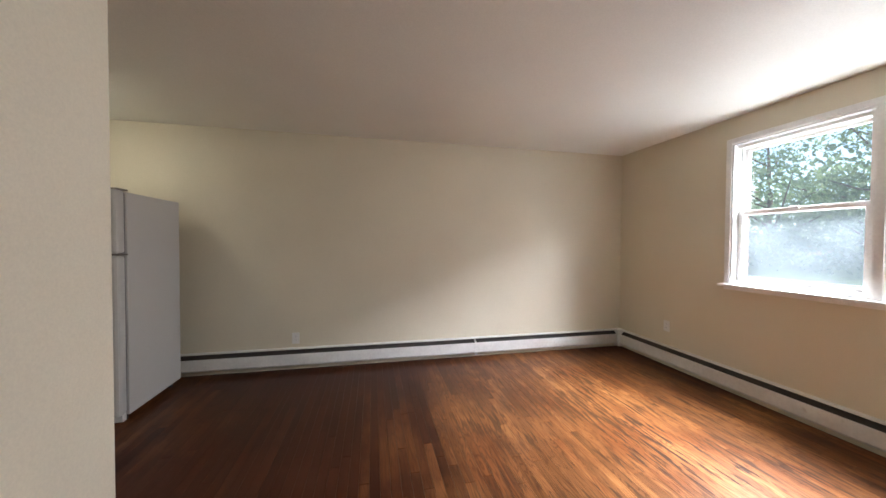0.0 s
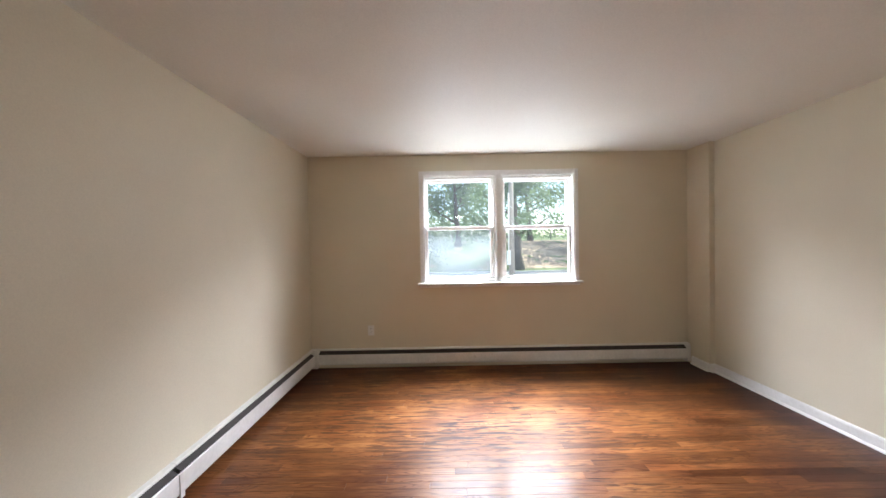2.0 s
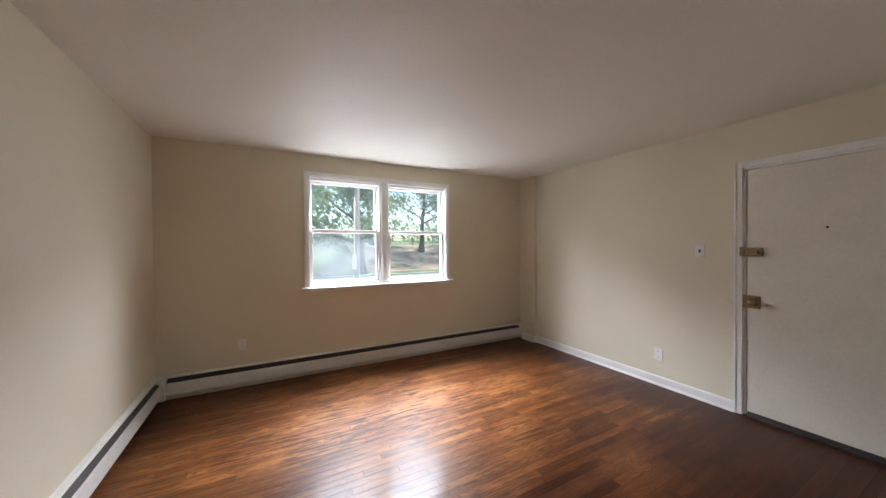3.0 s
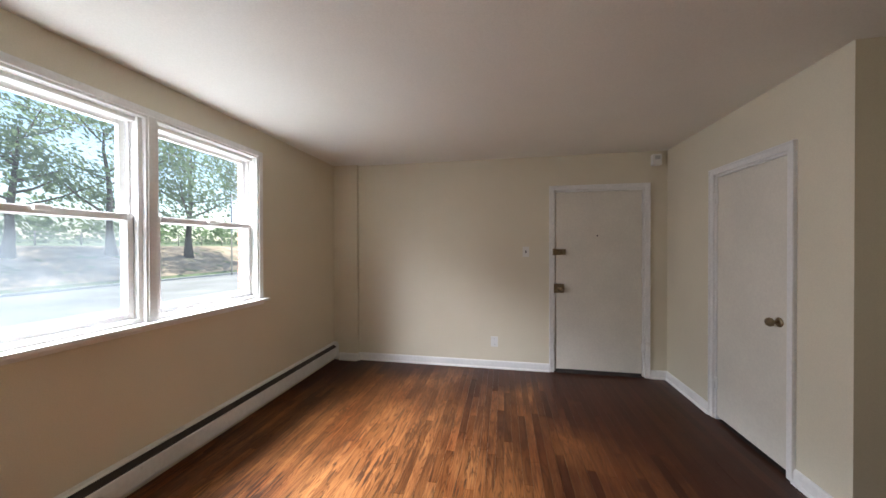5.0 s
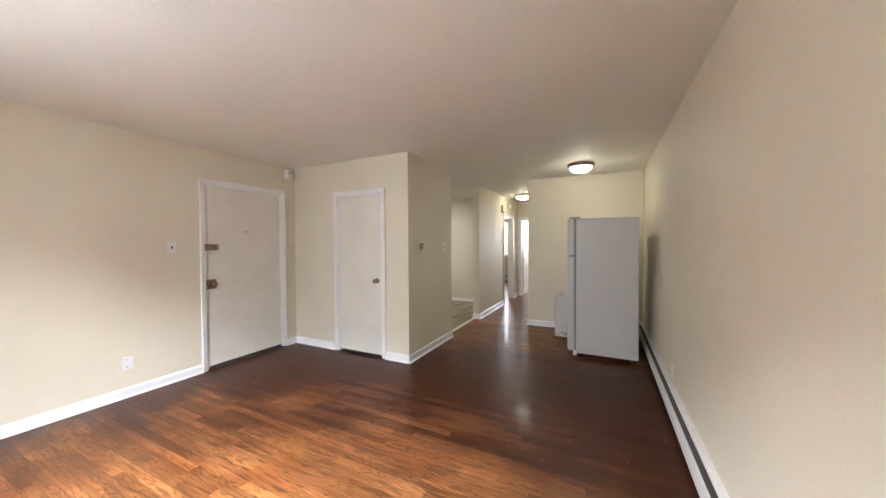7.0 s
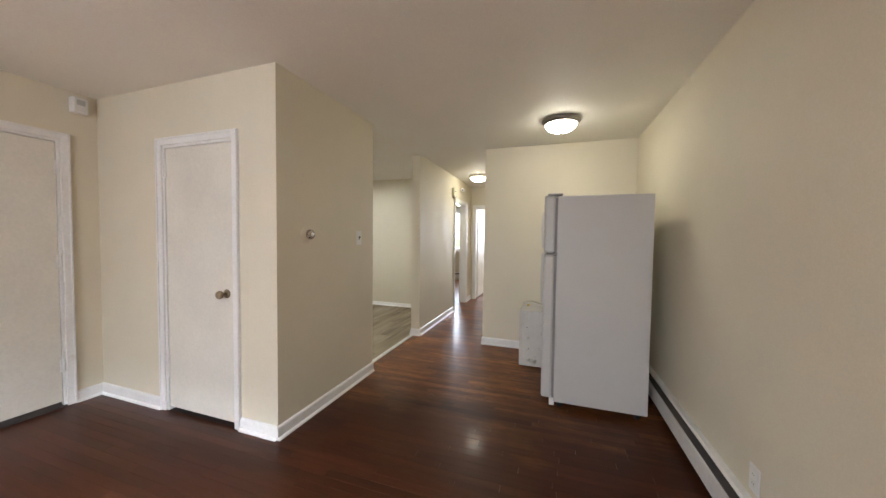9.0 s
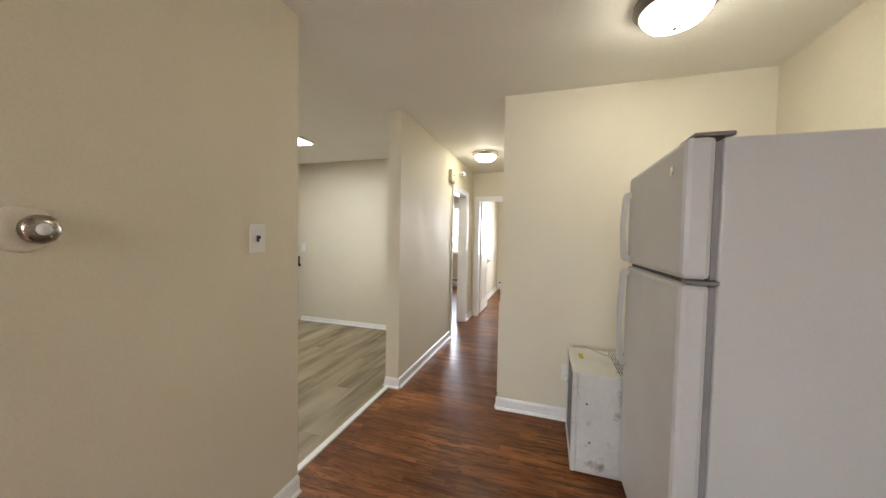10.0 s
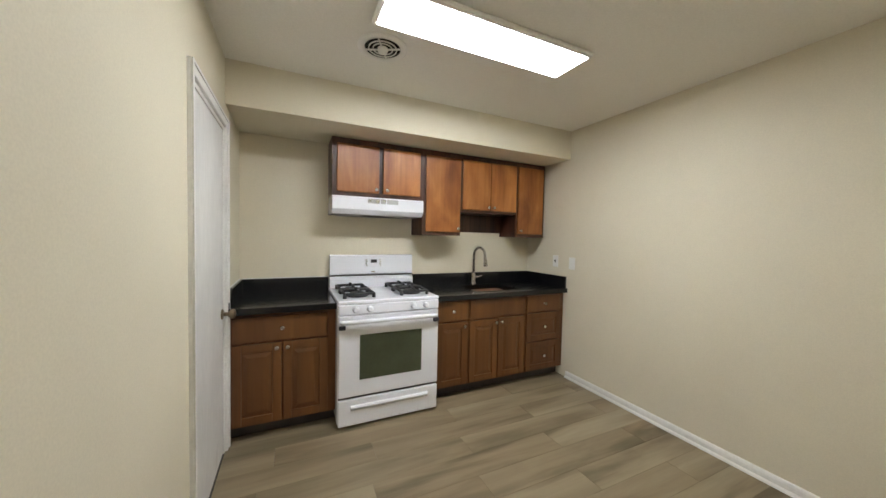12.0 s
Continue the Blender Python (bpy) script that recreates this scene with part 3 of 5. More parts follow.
# ---- windows ----
def sash_window(name, x, side, y0, y1, z0, z1, split, wall_in, hazy=False, label="white double-hung window"):
    """A double-hung unit in a wall whose room face is wall_in; side +1: the outside is towards +x."""
    w = thing(name, (x, (y0 + y1) / 2, z0), label, "window", kind="structure")
    o = side
    fx = sorted((wall_in + o * 0.015, wall_in + o * 0.15))
    f = 0.026
    part("window_frame", boxes((*fx, y0, y0 + f, z0, z1), (*fx, y1 - f, y1, z0, z1), (*fx, y0 + f, y1 - f, z1 - f, z1), (*fx, y0 + f, y1 - f, z0, z0 + 0.03)), TRIM, w)
    hs = sorted((wall_in + o * 0.034, wall_in + o * 0.1))
    part("head_stop", boxes((*hs, y0 + f, y1 - f, z1 - f - 0.026, z1 - f - 0.002), bevel=0.003), TRIM, w)
    trk = sorted((wall_in + o * 0.07, wall_in + o * 0.078))
    for yy in (y0 + f, y1 - f - 0.012):
        part("track", boxes((*trk, yy, yy + 0.012, z0 + 0.03, z1 - f), bevel=0.002), TRIM, w)
    for up in (True, False):
        sx = wall_in + o * (0.105 if up else 0.045)
        xs = sorted((sx, sx + o * 0.03))
        a, b = y0 + f + 0.004, y1 - f - 0.004
        c, d = (split - 0.012, z1 - f - 0.022) if up else (z0 + 0.034, split + 0.028)
        st = 0.030
        bt = 0.036 if up else 0.03
        bm = boxes((*xs, a, a + st, c, d), (*xs, b - st, b, c, d), (*xs, a + st, b - st, d - (0.03 if up else 0.036), d), (*xs, a + st, b - st, c, c + bt), bevel=0.003)
        s = part("sash", bm, TRIM, w, "white painted sash")
        gx = sx + o * 0.012
        pane = part("pane", boxes((min(gx, gx + o * 0.004), max(gx, gx + o * 0.004), a + st - 0.006, b - st + 0.006, c + bt - 0.006, d - 0.024)), HAZY if hazy and not up else GLASS, s, "fogged dirty pane" if hazy and not up else "clear pane")
        pane.visible_shadow = False
        if not up:
            lx = sorted((sx - o * 0.02, sx))
            part("sash_lock", boxes((*lx, (a + b) / 2 - 0.03, (a + b) / 2 + 0.03, d - 0.02, d + 0.006), bevel=0.004), TRIM, s, "painted sash lock")
    return w


sash_window("window_1", 3.3, 1, 1.455, WY1, WZ0, WZ1, 1.585, EAST, True, "white double-hung window with a fogged lower pane")
sash_window("window_2", 3.3, 1, WY0, 1.390, WZ0, WZ1, 1.585, EAST, False, "white double-hung window with clear panes")
structure("window_mullion", boxes((3.19, 3.36, 1.388, 1.457, WZ0, WZ1), (3.182, 3.19, 1.4, 1.445, WZ0, WZ1), bevel=0.002), TRIM, "white mullion between the two windows", "mullion")
cs = 0.034
structure("window_casing", boxes((3.178, EAST + 0.012, WY0 - cs, WY0 + 0.01, WZ0, WZ1 + cs), (3.178, EAST + 0.012, WY1 - 0.01, WY1 + cs, WZ0, WZ1 + cs), (3.178, EAST + 0.012, WY0 + 0.01, WY1 - 0.01, WZ1 - 0.01, WZ1 + cs),
                                 (3.188, EAST + 0.014, WY0 + 0.01, WY0 + 0.026, WZ0, WZ1 - 0.01), (3.188, EAST + 0.014, WY1 - 0.026, WY1 - 0.01, WZ0, WZ1 - 0.01), (3.188, EAST + 0.014, WY0 + 0.026, WY1 - 0.026, WZ1 - 0.026, WZ1 - 0.01), bevel=0.003), TRIM, "white stepped window casing", "trim")
structure("window_sill", boxes((3.138, 3.36, WY0 - 0.072, WY1 + 0.062, 0.945, 0.968), (3.186, 3.2, WY0 - 0.05, WY1 + 0.04, 0.915, 0.945), bevel=0.004), TRIM, "white wooden window sill", "sill")
for k, (a, b, c, d) in enumerate(BW):
    sash_window("window_%d" % (3 + k), -8.98, -1, a, b, c, d, 1.56, -8.9, False, "white bedroom double-hung window")
    structure("window_casing_%d" % (2 + k), boxes((-8.905, -8.88, a - 0.07, a + 0.005, c - 0.02, d + 0.07), (-8.905, -8.88, b - 0.005, b + 0.07, c - 0.02, d + 0.07), (-8.905, -8.88, a + 0.005, b - 0.005, d - 0.005, d + 0.07), (-8.95, -8.84, a - 0.1, b + 0.1, c - 0.045, c - 0.02), bevel=0.004), TRIM, "white bedroom window casing and sill", "trim")

# brick reveal outside the front window
brickwall = structure("wall_brick", boxes((3.362, 3.405, -1.2, WY0 - 0.01, -1.4, 2.9), (3.362, 3.405, WY1 + 0.01, 3.9, -1.4, 2.9), (3.362, 3.405, WY0 - 0.01, WY1 + 0.01, -1.4, 0.9), (3.362, 3.405, WY0 - 0.01, WY1 + 0.01, WZ1 + 0.02, 2.9)), MORTAR, "red brick outer wall around the window", "wall")
bm0 = boxes((-0.024, 0.024, -0.1, 0.1, -0.028, 0.028), bevel=0.003)
bme = bpy.data.meshes.new("brick")
bm0.to_mesh(bme)
bm0.free()
bme.materials.append(BRICK)
for k in range(20):
    for yb in (WY0 - 0.102, WY1 + 0.102):
        b = new("brick", bme)
        b.location = (3.387, yb, 0.93 + 0.0675 * k)
        b.parent = brickwall

# ---- trim: baseboards, casings, thresholds ----
def baseboard_x(x0, x1, y, into, h=0.09):
    """Baseboard along x on a wall face at y; into: +1 when the room lies towards +y."""
    bm = bmesh.new()
    sweep(bm, [(y, 0.0), (y + into * 0.014, 0.0), (y + into * 0.014, h - 0.018), (y + into * 0.01, h - 0.006), (y + into * 0.004, h), (y, h)], 0, x0, x1)
    sweep(bm, [(y + into * 0.014, 0.0), (y + into * 0.028, 0.0), (y + into * 0.026, 0.008), (y + into * 0.021, 0.014), (y + into * 0.014, 0.018)], 0, x0, x1)
    return structure("baseboard", bm, TRIM, "white painted baseboard with shoe moulding", "baseboard")


def baseboard_y(y0, y1, x, into, h=0.09):
    bm = bmesh.new()
    sweep(bm, [(x, 0.0), (x + into * 0.014, 0.0), (x + into * 0.014, h - 0.018), (x + into * 0.01, h - 0.006), (x + into * 0.004, h), (x, h)], 1, y0, y1)
    sweep(bm, [(x + into * 0.014, 0.0), (x + into * 0.028, 0.0), (x + into * 0.026, 0.008), (x + into * 0.021, 0.014), (x + into * 0.014, 0.018)], 1, y0, y1)
    return structure("baseboard", bm, TRIM, "white painted baseboard with shoe moulding", "baseboard")


baseboard_x(0.585, 2.89, SOUTH, 1)
baseboard_x(2.89, 3.13, -0.745, 1)
baseboard_y(SOUTH, -0.745, 2.89, -1)
baseboard_x(-0.62, -0.45, SOUTH, 1)
baseboard_y(SOUTH, -0.055, -0.62, 1)
baseboard_y(0.755, 1.075, -0.62, 1)
baseboard_x(-1.80, -0.606, 1.075, 1)
baseboard_x(-4.60, -3.03, 1.065, 1)
baseboard_y(0.94, 1.079, -3.03, 1)
baseboard_x(-5.9, -5.51, 1.065, 1)
baseboard_x(-3.70, -3.0, 1.95, -1)
baseboard_x(-5.0, -4.57, 1.95, -1)
baseboard_y(1.936, NORTH - 0.07, WEST, 1)
baseboard_y(-1.37, 0.94, -4.61, 1, 0.062)
baseboard_y(-0.593, 0.94, -1.74, -1, 0.062)
baseboard_x(-4.61, -3.03, 0.94, -1, 0.062)
baseboard_x(-8.9, -6.02, 1.065, 1)
structure("threshold", boxes((-3.03, -1.80, 0.945, 0.985, -0.011, 0.012), bevel=0.004), TRIM, "white floor transition strip at the kitchen", "threshold")


def casing(name, axis, face, into, a, b, top, width=0.052, depth=0.016, label="white painted door casing"):
    """Three flat boards round an opening a..b; axis 0: opening along x on a face at y, 1: along y on a face at x."""
    f0, f1 = sorted((face - into * 0.002, face + into * depth))
    g0, g1 = sorted((face + into * depth, face + into * (depth + 0.007)))
    c = thing(name, ((a + b) / 2, face, 0) if axis == 0 else (face, (a + b) / 2, 0), label, "trim", kind="structure")
    boards = (("side_board", a - width, a, 0, top + width), ("side_board", b, b + width, 0, top + width), ("head_board", a, b, top, top + width))
    beads = ((a - width, a - width + 0.014, 0, top + width), (b + width - 0.014, b + width, 0, top + width), (a - width + 0.014, b + width - 0.014, top + width - 0.014, top + width))
    for (kind, u0, u1, z0, z1), (v0, v1, y0, y1) in zip(boards, beads):
        bm = bmesh.new()
        box(bm, *((u0, u1, f0, f1) if axis == 0 else (f0, f1, u0, u1)), z0, z1, bevel=0.004)
        box(bm, *((v0, v1, g0, g1) if axis == 0 else (g0, g1, v0, v1)), y0, y1, bevel=0.003)
        part(kind, bm, TRIM, c)
    return c


def jamb(axis, w0, w1, a, b, top):
    """The lining of an opening through a wall from w0 to w1."""
    t = 0.018
    bm = bmesh.new()
    for u0, u1, z0, z1 in ((a, a + t, 0, top), (b - t, b, 0, top), (a + t, b - t, top - t, top)):
        box(bm, *((u0, u1, w0, w1) if axis == 0 else (w0, w1, u0, u1)), z0, z1)
    return structure("door_jamb", bm, TRIM, "white painted door lining", "trim")


casing("front_door_casing", 0, SOUTH, 1, FD0, FD1, FDH)
jamb(0, -0.95, SOUTH, FD0, FD1, FDH)
casing("closet_casing", 1, -0.62, 1, CD0, CD1, CDH)
jamb(1, -0.74, -0.62, CD0, CD1, CDH)
casing("pantry_casing", 1, -1.74, -1, KD0, KD1, KDH, 0.05)
jamb(1, -1.74, -1.62, KD0, KD1, KDH)
casing("hall_end_casing", 1, -5.9, 1, BD0, BD1, BDH, 0.055)
jamb(1, -6.02, -5.9, BD0, BD1, BDH)
casing("hall_south_casing", 0, 1.065, 1, -5.45, -4.66, 2.0, 0.055)
jamb(0, 0.94, 1.065, -5.45, -4.66, 2.0)
casing("hall_north_casing", 0, 1.95, -1, ND0, ND1, 2.02, 0.055)
jamb(0, 1.95, 2.07, ND0, ND1, 2.02)
structure("hall_access_panel", boxes((-3.69, -3.06, 1.932, 1.951, 0.09, 0.835), bevel=0.006), WALL, "low painted access panel on the hall wall", "panel")


# ---- doors ----
def knob(parent, at, way, mat=BRASS, label="aged brass knob"):
    """A round knob with its plate; way: the direction in which it stands out."""
    m = Matrix.Translation(at) @ Vector(way).to_track_quat("Z", "Y").to_matrix().to_4x4()
    k = part("door_knob", lathe(bmesh.new(), [(0.012, 0.0), (0.011, 0.03), (0.016, 0.036), (0.026, 0.044), (0.029, 0.056), (0.024, 0.068), (0.01, 0.073)], m), mat, parent, label)
    part("rosette", lathe(bmesh.new(), [(0.031, 0.0), (0.031, 0.004), (0.024, 0.009), (0.012, 0.01)], m), mat, k)
    return k


def hinge(parent, dims, barrel, z):
    part("hinge", tube(boxes((*dims, z - 0.045, z + 0.045)), [(*barrel, z - 0.045), (*barrel, z + 0.045)], 0.006, 8), TRIM, parent, "painted over hinge")


d = thing("door_1", (0.07, SOUTH, 0), "closed white slab entrance door with brass locks", "door", kind="structure")
part("leaf", boxes((FD0 + 0.021, FD1 - 0.021, -0.846, -0.806, 0.03, FDH - 0.021), bevel=0.002), DOORW, d)
part("door_sweep", boxes((FD0 + 0.03, FD1 - 0.03, -0.804, -0.795, 0.012, 0.042), bevel=0.002), DARK, d, "dark worn door sweep")
part("saddle", boxes((FD0, FD1, -0.94, -0.79, -0.011, 0.011), bevel=0.004), DARK, d, "dark worn saddle")
part("peephole", lathe(bmesh.new(), [(0.008, 0), (0.008, 0.004), (0.004, 0.005)], Matrix.Translation((0.075, -0.806, 1.538)) @ pose(0, 0, 0, -90), 12), IRON, d)
lock = part("rim_lock", boxes((0.41, 0.523, -0.806, -0.772, 1.325, 1.392), bevel=0.006), BRASS, d, "aged brass rim deadbolt")
part("thumb_turn", boxes((0.43, 0.445, -0.772, -0.75, 1.342, 1.376), bevel=0.003), BRASS, lock)
part("keeper", boxes((0.52, 0.55, -0.79, -0.768, 1.322, 1.395), bevel=0.004), BRASS, lock)
low = part("knob_plate", boxes((0.425, 0.535, -0.806, -0.799, 0.895, 1.0), bevel=0.003), BRASS, d, "square aged brass plate")
knob(d, (0.47, -0.799, 0.948), (0, 1, 0))
for z in (1.84, 1.13, 0.32):
    hinge(d, (FD0 + 0.0, FD0 + 0.03, -0.806, -0.796), (FD0 + 0.012, -0.793), z)
d = thing("door_2", (-0.62, 0.35, 0), "closed white slab closet door", "door", kind="structure")
part("leaf", boxes((-0.662, -0.626, CD0 + 0.021, CD1 - 0.021, 0.03, CDH - 0.021), bevel=0.002), DOORW, d)
knob(d, (-0.626, 0.625, 0.935), (1, 0, 0))
for z in (1.81, 0.30):
    hinge(d, (-0.63, -0.618, CD0 + 0.002, CD0 + 0.03), (-0.615, CD0 + 0.012), z)
d = thing("door_3", (-1.74, -1.0, 0), "closed scuffed white pantry door with brass knob", "door", kind="structure")
SCUFF = surface("scuffed_white_paint", (0.74, 0.73, 0.71), 0.4, 0.08, 3, 40, 0.15, spots=((0.58, 0.56, 0.54), 5, 0.3), stretch=(1, 1, 0.3))
part("leaf", boxes((-1.734, -1.698, KD0 + 0.021, KD1 - 0.021, 0.012, KDH - 0.021), bevel=0.002), SCUFF, d)
knob(d, (-1.734, -1.315, 0.88), (-1, 0, 0))
for z in (1.82, 0.24):
    hinge(d, (-1.743, -1.73, KD1 - 0.03, KD1 - 0.002), (-1.745, KD1 - 0.012), z)


def panel_door(name, x0, x1, y0, y1, z0, z1, label):
    """A six-panel leaf; its broad faces look along y."""
    d = thing(name, ((x0 + x1) / 2, (y0 + y1) / 2, z0), label, "door", kind="structure")
    bm = boxes((x0, x1, y0, y1, z0, z1), bevel=0.002)
    part("leaf", bm, DOORW, d)
    w = x1 - x0
    for a, b in ((0.14, 0.45), (0.55, 0.86)):
        for c, e in ((0.10, 0.40), (0.49, 0.80), (0.86, 0.95)):
            for yy, s in ((y0, -1), (y1, 1)):
                ys = sorted((yy - s * 0.004, yy + s * 0.004))
                xs = (x0 + a * w, x0 + b * w)
                zs = (z0 + c * (z1 - z0), z0 + e * (z1 - z0))
                bm = boxes((xs[0], xs[0] + 0.015, *ys, *zs), (xs[1] - 0.015, xs[1], *ys, *zs), (xs[0] + 0.015, xs[1] - 0.015, *ys, zs[0], zs[0] + 0.015), (xs[0] + 0.015, xs[1] - 0.015, *ys, zs[1] - 0.015, zs[1]), (xs[0] + 0.05, xs[1] - 0.05, *ys, zs[0] + 0.05, zs[1] - 0.05), bevel=0.003)
                part("panel_moulding", bm, DOORW, d)
    return d


d = panel_door("door_4", -6.76, -6.03, 1.165, 1.2, 0.02, 1.96, "open white six-panel bedroom door")
part("lever_handle", tube(boxes((-6.72, -6.67, 1.2, 1.206, 0.86, 0.95), bevel=0.002), [(-6.695, 1.2, 0.9), (-6.695, 1.25, 0.9), (-6.6, 1.255, 0.9)], 0.01, 10), CHROME, d, "chrome lever handle")
for z in (1.75, 1.0, 0.25):
    hinge(d, (-6.035, -6.0, 1.16, 1.172), (-6.012, 1.205), z)
d = thing("door_5", (-4.13, 2.0, 0), "closed white hallway door", "door", kind="structure")
part("leaf", boxes((ND0 + 0.021, ND1 - 0.021, 1.985, 2.02, 0.02, 1.99), bevel=0.002), DOORW, d)
knob(d, (-4.42, 1.985, 0.88), (0, -1, 0), CHROME, "nickel knob")
d = thing("door_6", (-5.42, 1.95, 0), "closed white linen closet door near the hall end", "door", kind="structure")
part("leaf", boxes((-5.78, -5.06, 1.928, 1.951, 0.03, 1.96), bevel=0.003), DOORW, d)
part("door_frame", boxes((-5.85, -5.78, 1.93, 1.952, 0, 2.03), (-5.06, -4.99, 1.93, 1.952, 0, 2.03), (-5.78, -5.06, 1.93, 1.952, 1.965, 2.03), bevel=0.003), TRIM, d)
knob(d, (-5.68, 1.928, 0.9), (0, -1, 0), CHROME, "nickel knob")


# ---- baseboard heaters ----
def heater(name, axis, wall, into, a, b, caps=(True, True), label="white hot-water baseboard heater along the wall"):
    mid = (a + b) / 2
    h = thing(name, (mid, wall, 0) if axis == 0 else (wall, mid, 0), label, "heater", "baseboard heaters")
    P = lambda pts: [(wall + into * u, v) for u, v in pts]
    part("back_panel", sweep(bmesh.new(), P([(0.0, 0.05), (0.006, 0.05), (0.006, 0.2), (0.0, 0.2)]), axis, a, b), HEATW, h)
    part("top_hood", sweep(bmesh.new(), P([(0.0, 0.2), (0.0, 0.226), (0.032, 0.226), (0.041, 0.219), (0.041, 0.213), (0.031, 0.221), (0.007, 0.221), (0.007, 0.2)]), axis, a, b), HEATW, h)
    # damper takes the painted slot shade, not the heater's white
    part("damper", sweep(bmesh.new(), P([(0.012, 0.205), (0.056, 0.178), (0.056, 0.172), (0.012, 0.198)]), axis, a + 0.01, b - 0.01), SLOT, h, "damper coloured dark for the slot's shade")
    part("front_panel", sweep(bmesh.new(), P([(0.062, 0.172), (0.066, 0.168), (0.068, 0.13), (0.068, 0.068), (0.058, 0.054), (0.055, 0.056), (0.064, 0.07), (0.064, 0.13), (0.062, 0.166), (0.057, 0.172)]), axis, a, b), HEATW, h)
    part("fin_tube", sweep(bmesh.new(), P([(0.012, 0.07), (0.052, 0.07), (0.052, 0.12), (0.012, 0.12)]), axis, a + 0.03, b - 0.03), DARK, h)
    for on, c in ((caps[0], a), (caps[1], b)):
        if on:
            part("end_cap", sweep(bmesh.new(), P([(0.0, 0.02), (0.064, 0.025), (0.071, 0.045), (0.071, 0.185), (0.06, 0.222), (0.045, 0.23), (0.0, 0.23)]), axis, c - 0.02, c + 0.02), HEATW, h)
    return h


heater("baseboard_heater", 0, NORTH, -1, 1.24, 3.115, (False, False))
heater("baseboard_heater", 0, NORTH, -1, -2.93, 1.237, (True, False))
heater("baseboard_heater", 1, EAST, -1, -0.705, 3.52, (True, False))
hc = thing("heater_corner_cover", (EAST - 0.05, NORTH - 0.05, 0), "white corner cover joining the baseboard heaters", "heater cover")
part("cover", boxes((3.112, EAST, 3.515, NORTH, 0.02, 0.232), bevel=0.008), HEATW, hc)
hs = thing("heater_splice_plate", (1.24, NORTH - 0.07, 0), "white splice plate on the baseboard heater", "heater cover")
part("plate", boxes((1.222, 1.255, 3.538, 3.55, 0.035, 0.172), bevel=0.002), HEATW, hs)
heater("baseboard_heater", 1, -8.9, 1, 1.1, 3.5, (True, True), "white baseboard heater in the bedroom")
heater("baseboard_heater", 1, -8.9, 1, -1.5, 0.9, (True, True), "white baseboard heater in the bedroom")

# ---- lamps ----
def dome_lamp(x, y, label):
    l = thing("ceiling_lamp", (x, y, H), label, "lamp", "dome ceiling lamps")
    part("ring", lathe(bmesh.new(), [(0.168, 0.0), (0.172, -0.018), (0.16, -0.03), (0.15, -0.045), (0.14, -0.048), (0.14, -0.01)], Matrix.Translation((x, y, H)), 40, False), BRONZE if x > -3 else CHROME, l, "metal ring")
    part("shade", lathe(bmesh.new(), [(0.139, -0.046), (0.135, -0.06), (0.115, -0.085), (0.08, -0.103), (0.04, -0.112), (0.008, -0.114)], Matrix.Translation((x, y, H)), 40), LAMPGLASS, l, "lit frosted glass dome")
    part("finial", lathe(bmesh.new(), [(0.006, -0.112), (0.012, -0.118), (0.01, -0.126), (0.003, -0.13)], Matrix.Translation((x, y, H)), 12), CHROME, l)
    return l


dome_lamp(-2.2, 2.81, "lit frosted dome ceiling lamp with dark ring")
dome_lamp(-4.62, 1.50, "lit frosted dome ceiling lamp in the hall")
kl = thing("kitchen_ceiling_light", (-3.07, -0.49, H), "long lit rectangular kitchen ceiling light", "lamp")
part("frame", boxes((-3.662, -2.465, -0.642, -0.345, H - 0.03, H), bevel=0.012), TRIM, kl, "white frame")
part("diffuser", boxes((-3.64, -2.488, -0.62, -0.367, H - 0.033, H - 0.026), bevel=0.003), PANEL, kl, "lit white acrylic panel")


# ---- refrigerator nook ----
fr = thing("refrigerator", (-2.03, 3.07, 0), "white top-freezer refrigerator with textured steel sides", "refrigerator")
FX0, FX1 = -2.40, -1.66
part("body", boxes((FX0, FX1, 2.795, 3.447, 0.05, 1.675), bevel=0.006), FRIDGE, fr, "textured white cabinet")
part("gasket", boxes((FX0 + 0.012, FX1 - 0.012, 2.778, 2.796, 0.08, 1.21), (FX0 + 0.012, FX1 - 0.012, 2.778, 2.796, 1.235, 1.665)), surface("grey_gasket", (0.25, 0.24, 0.23), 0.6), fr, "grey door seal")
fz = part("freezer_door", boxes((FX0, FX1, 2.697, 2.779, 1.233, 1.682), bevel=0.018), FRIDGE, fr)
fd = part("fridge_door", boxes((FX0, FX1, 2.697, 2.779, 0.075, 1.218), bevel=0.018), FRIDGE, fr)
part("door_gap", boxes((FX0 + 0.02, FX1 - 0.02, 2.72, 2.778, 1.214, 1.237)), DARK, fr, "dark gap between the doors")
hx = FX0 + 0.05
for hd_door, za, zb in ((fz, 1.6, 1.245), (fd, 1.205, 0.70)):
    mid = (za + zb) / 2
    bm = bmesh.new()
    sweep(bm, [(2.70, za), (2.672, za), (2.66, za - 0.02), (2.652, mid), (2.66, zb + 0.02), (2.672, zb), (2.70, zb), (2.70, zb + 0.03), (2.684, zb + 0.036), (2.672, mid), (2.684, za - 0.036), (2.70, za - 0.03)], 0, hx - 0.016, hx + 0.016)
    bmesh.ops.bevel(bm, geom=list(bm.edges), offset=0.003, segments=2, affect="EDGES", clamp_overlap=True)
    part("handle", bm, FRIDGE, hd_door, "white slightly bowed handle")
part("badge", lathe(bmesh.new(), [(0.016, 0.0), (0.016, 0.003), (0.011, 0.004)], Matrix.Translation((FX1 - 0.12, 2.697, 1.6)) @ pose(0, 0, 0, 90), 20), CHROME, fz, "round metal badge")
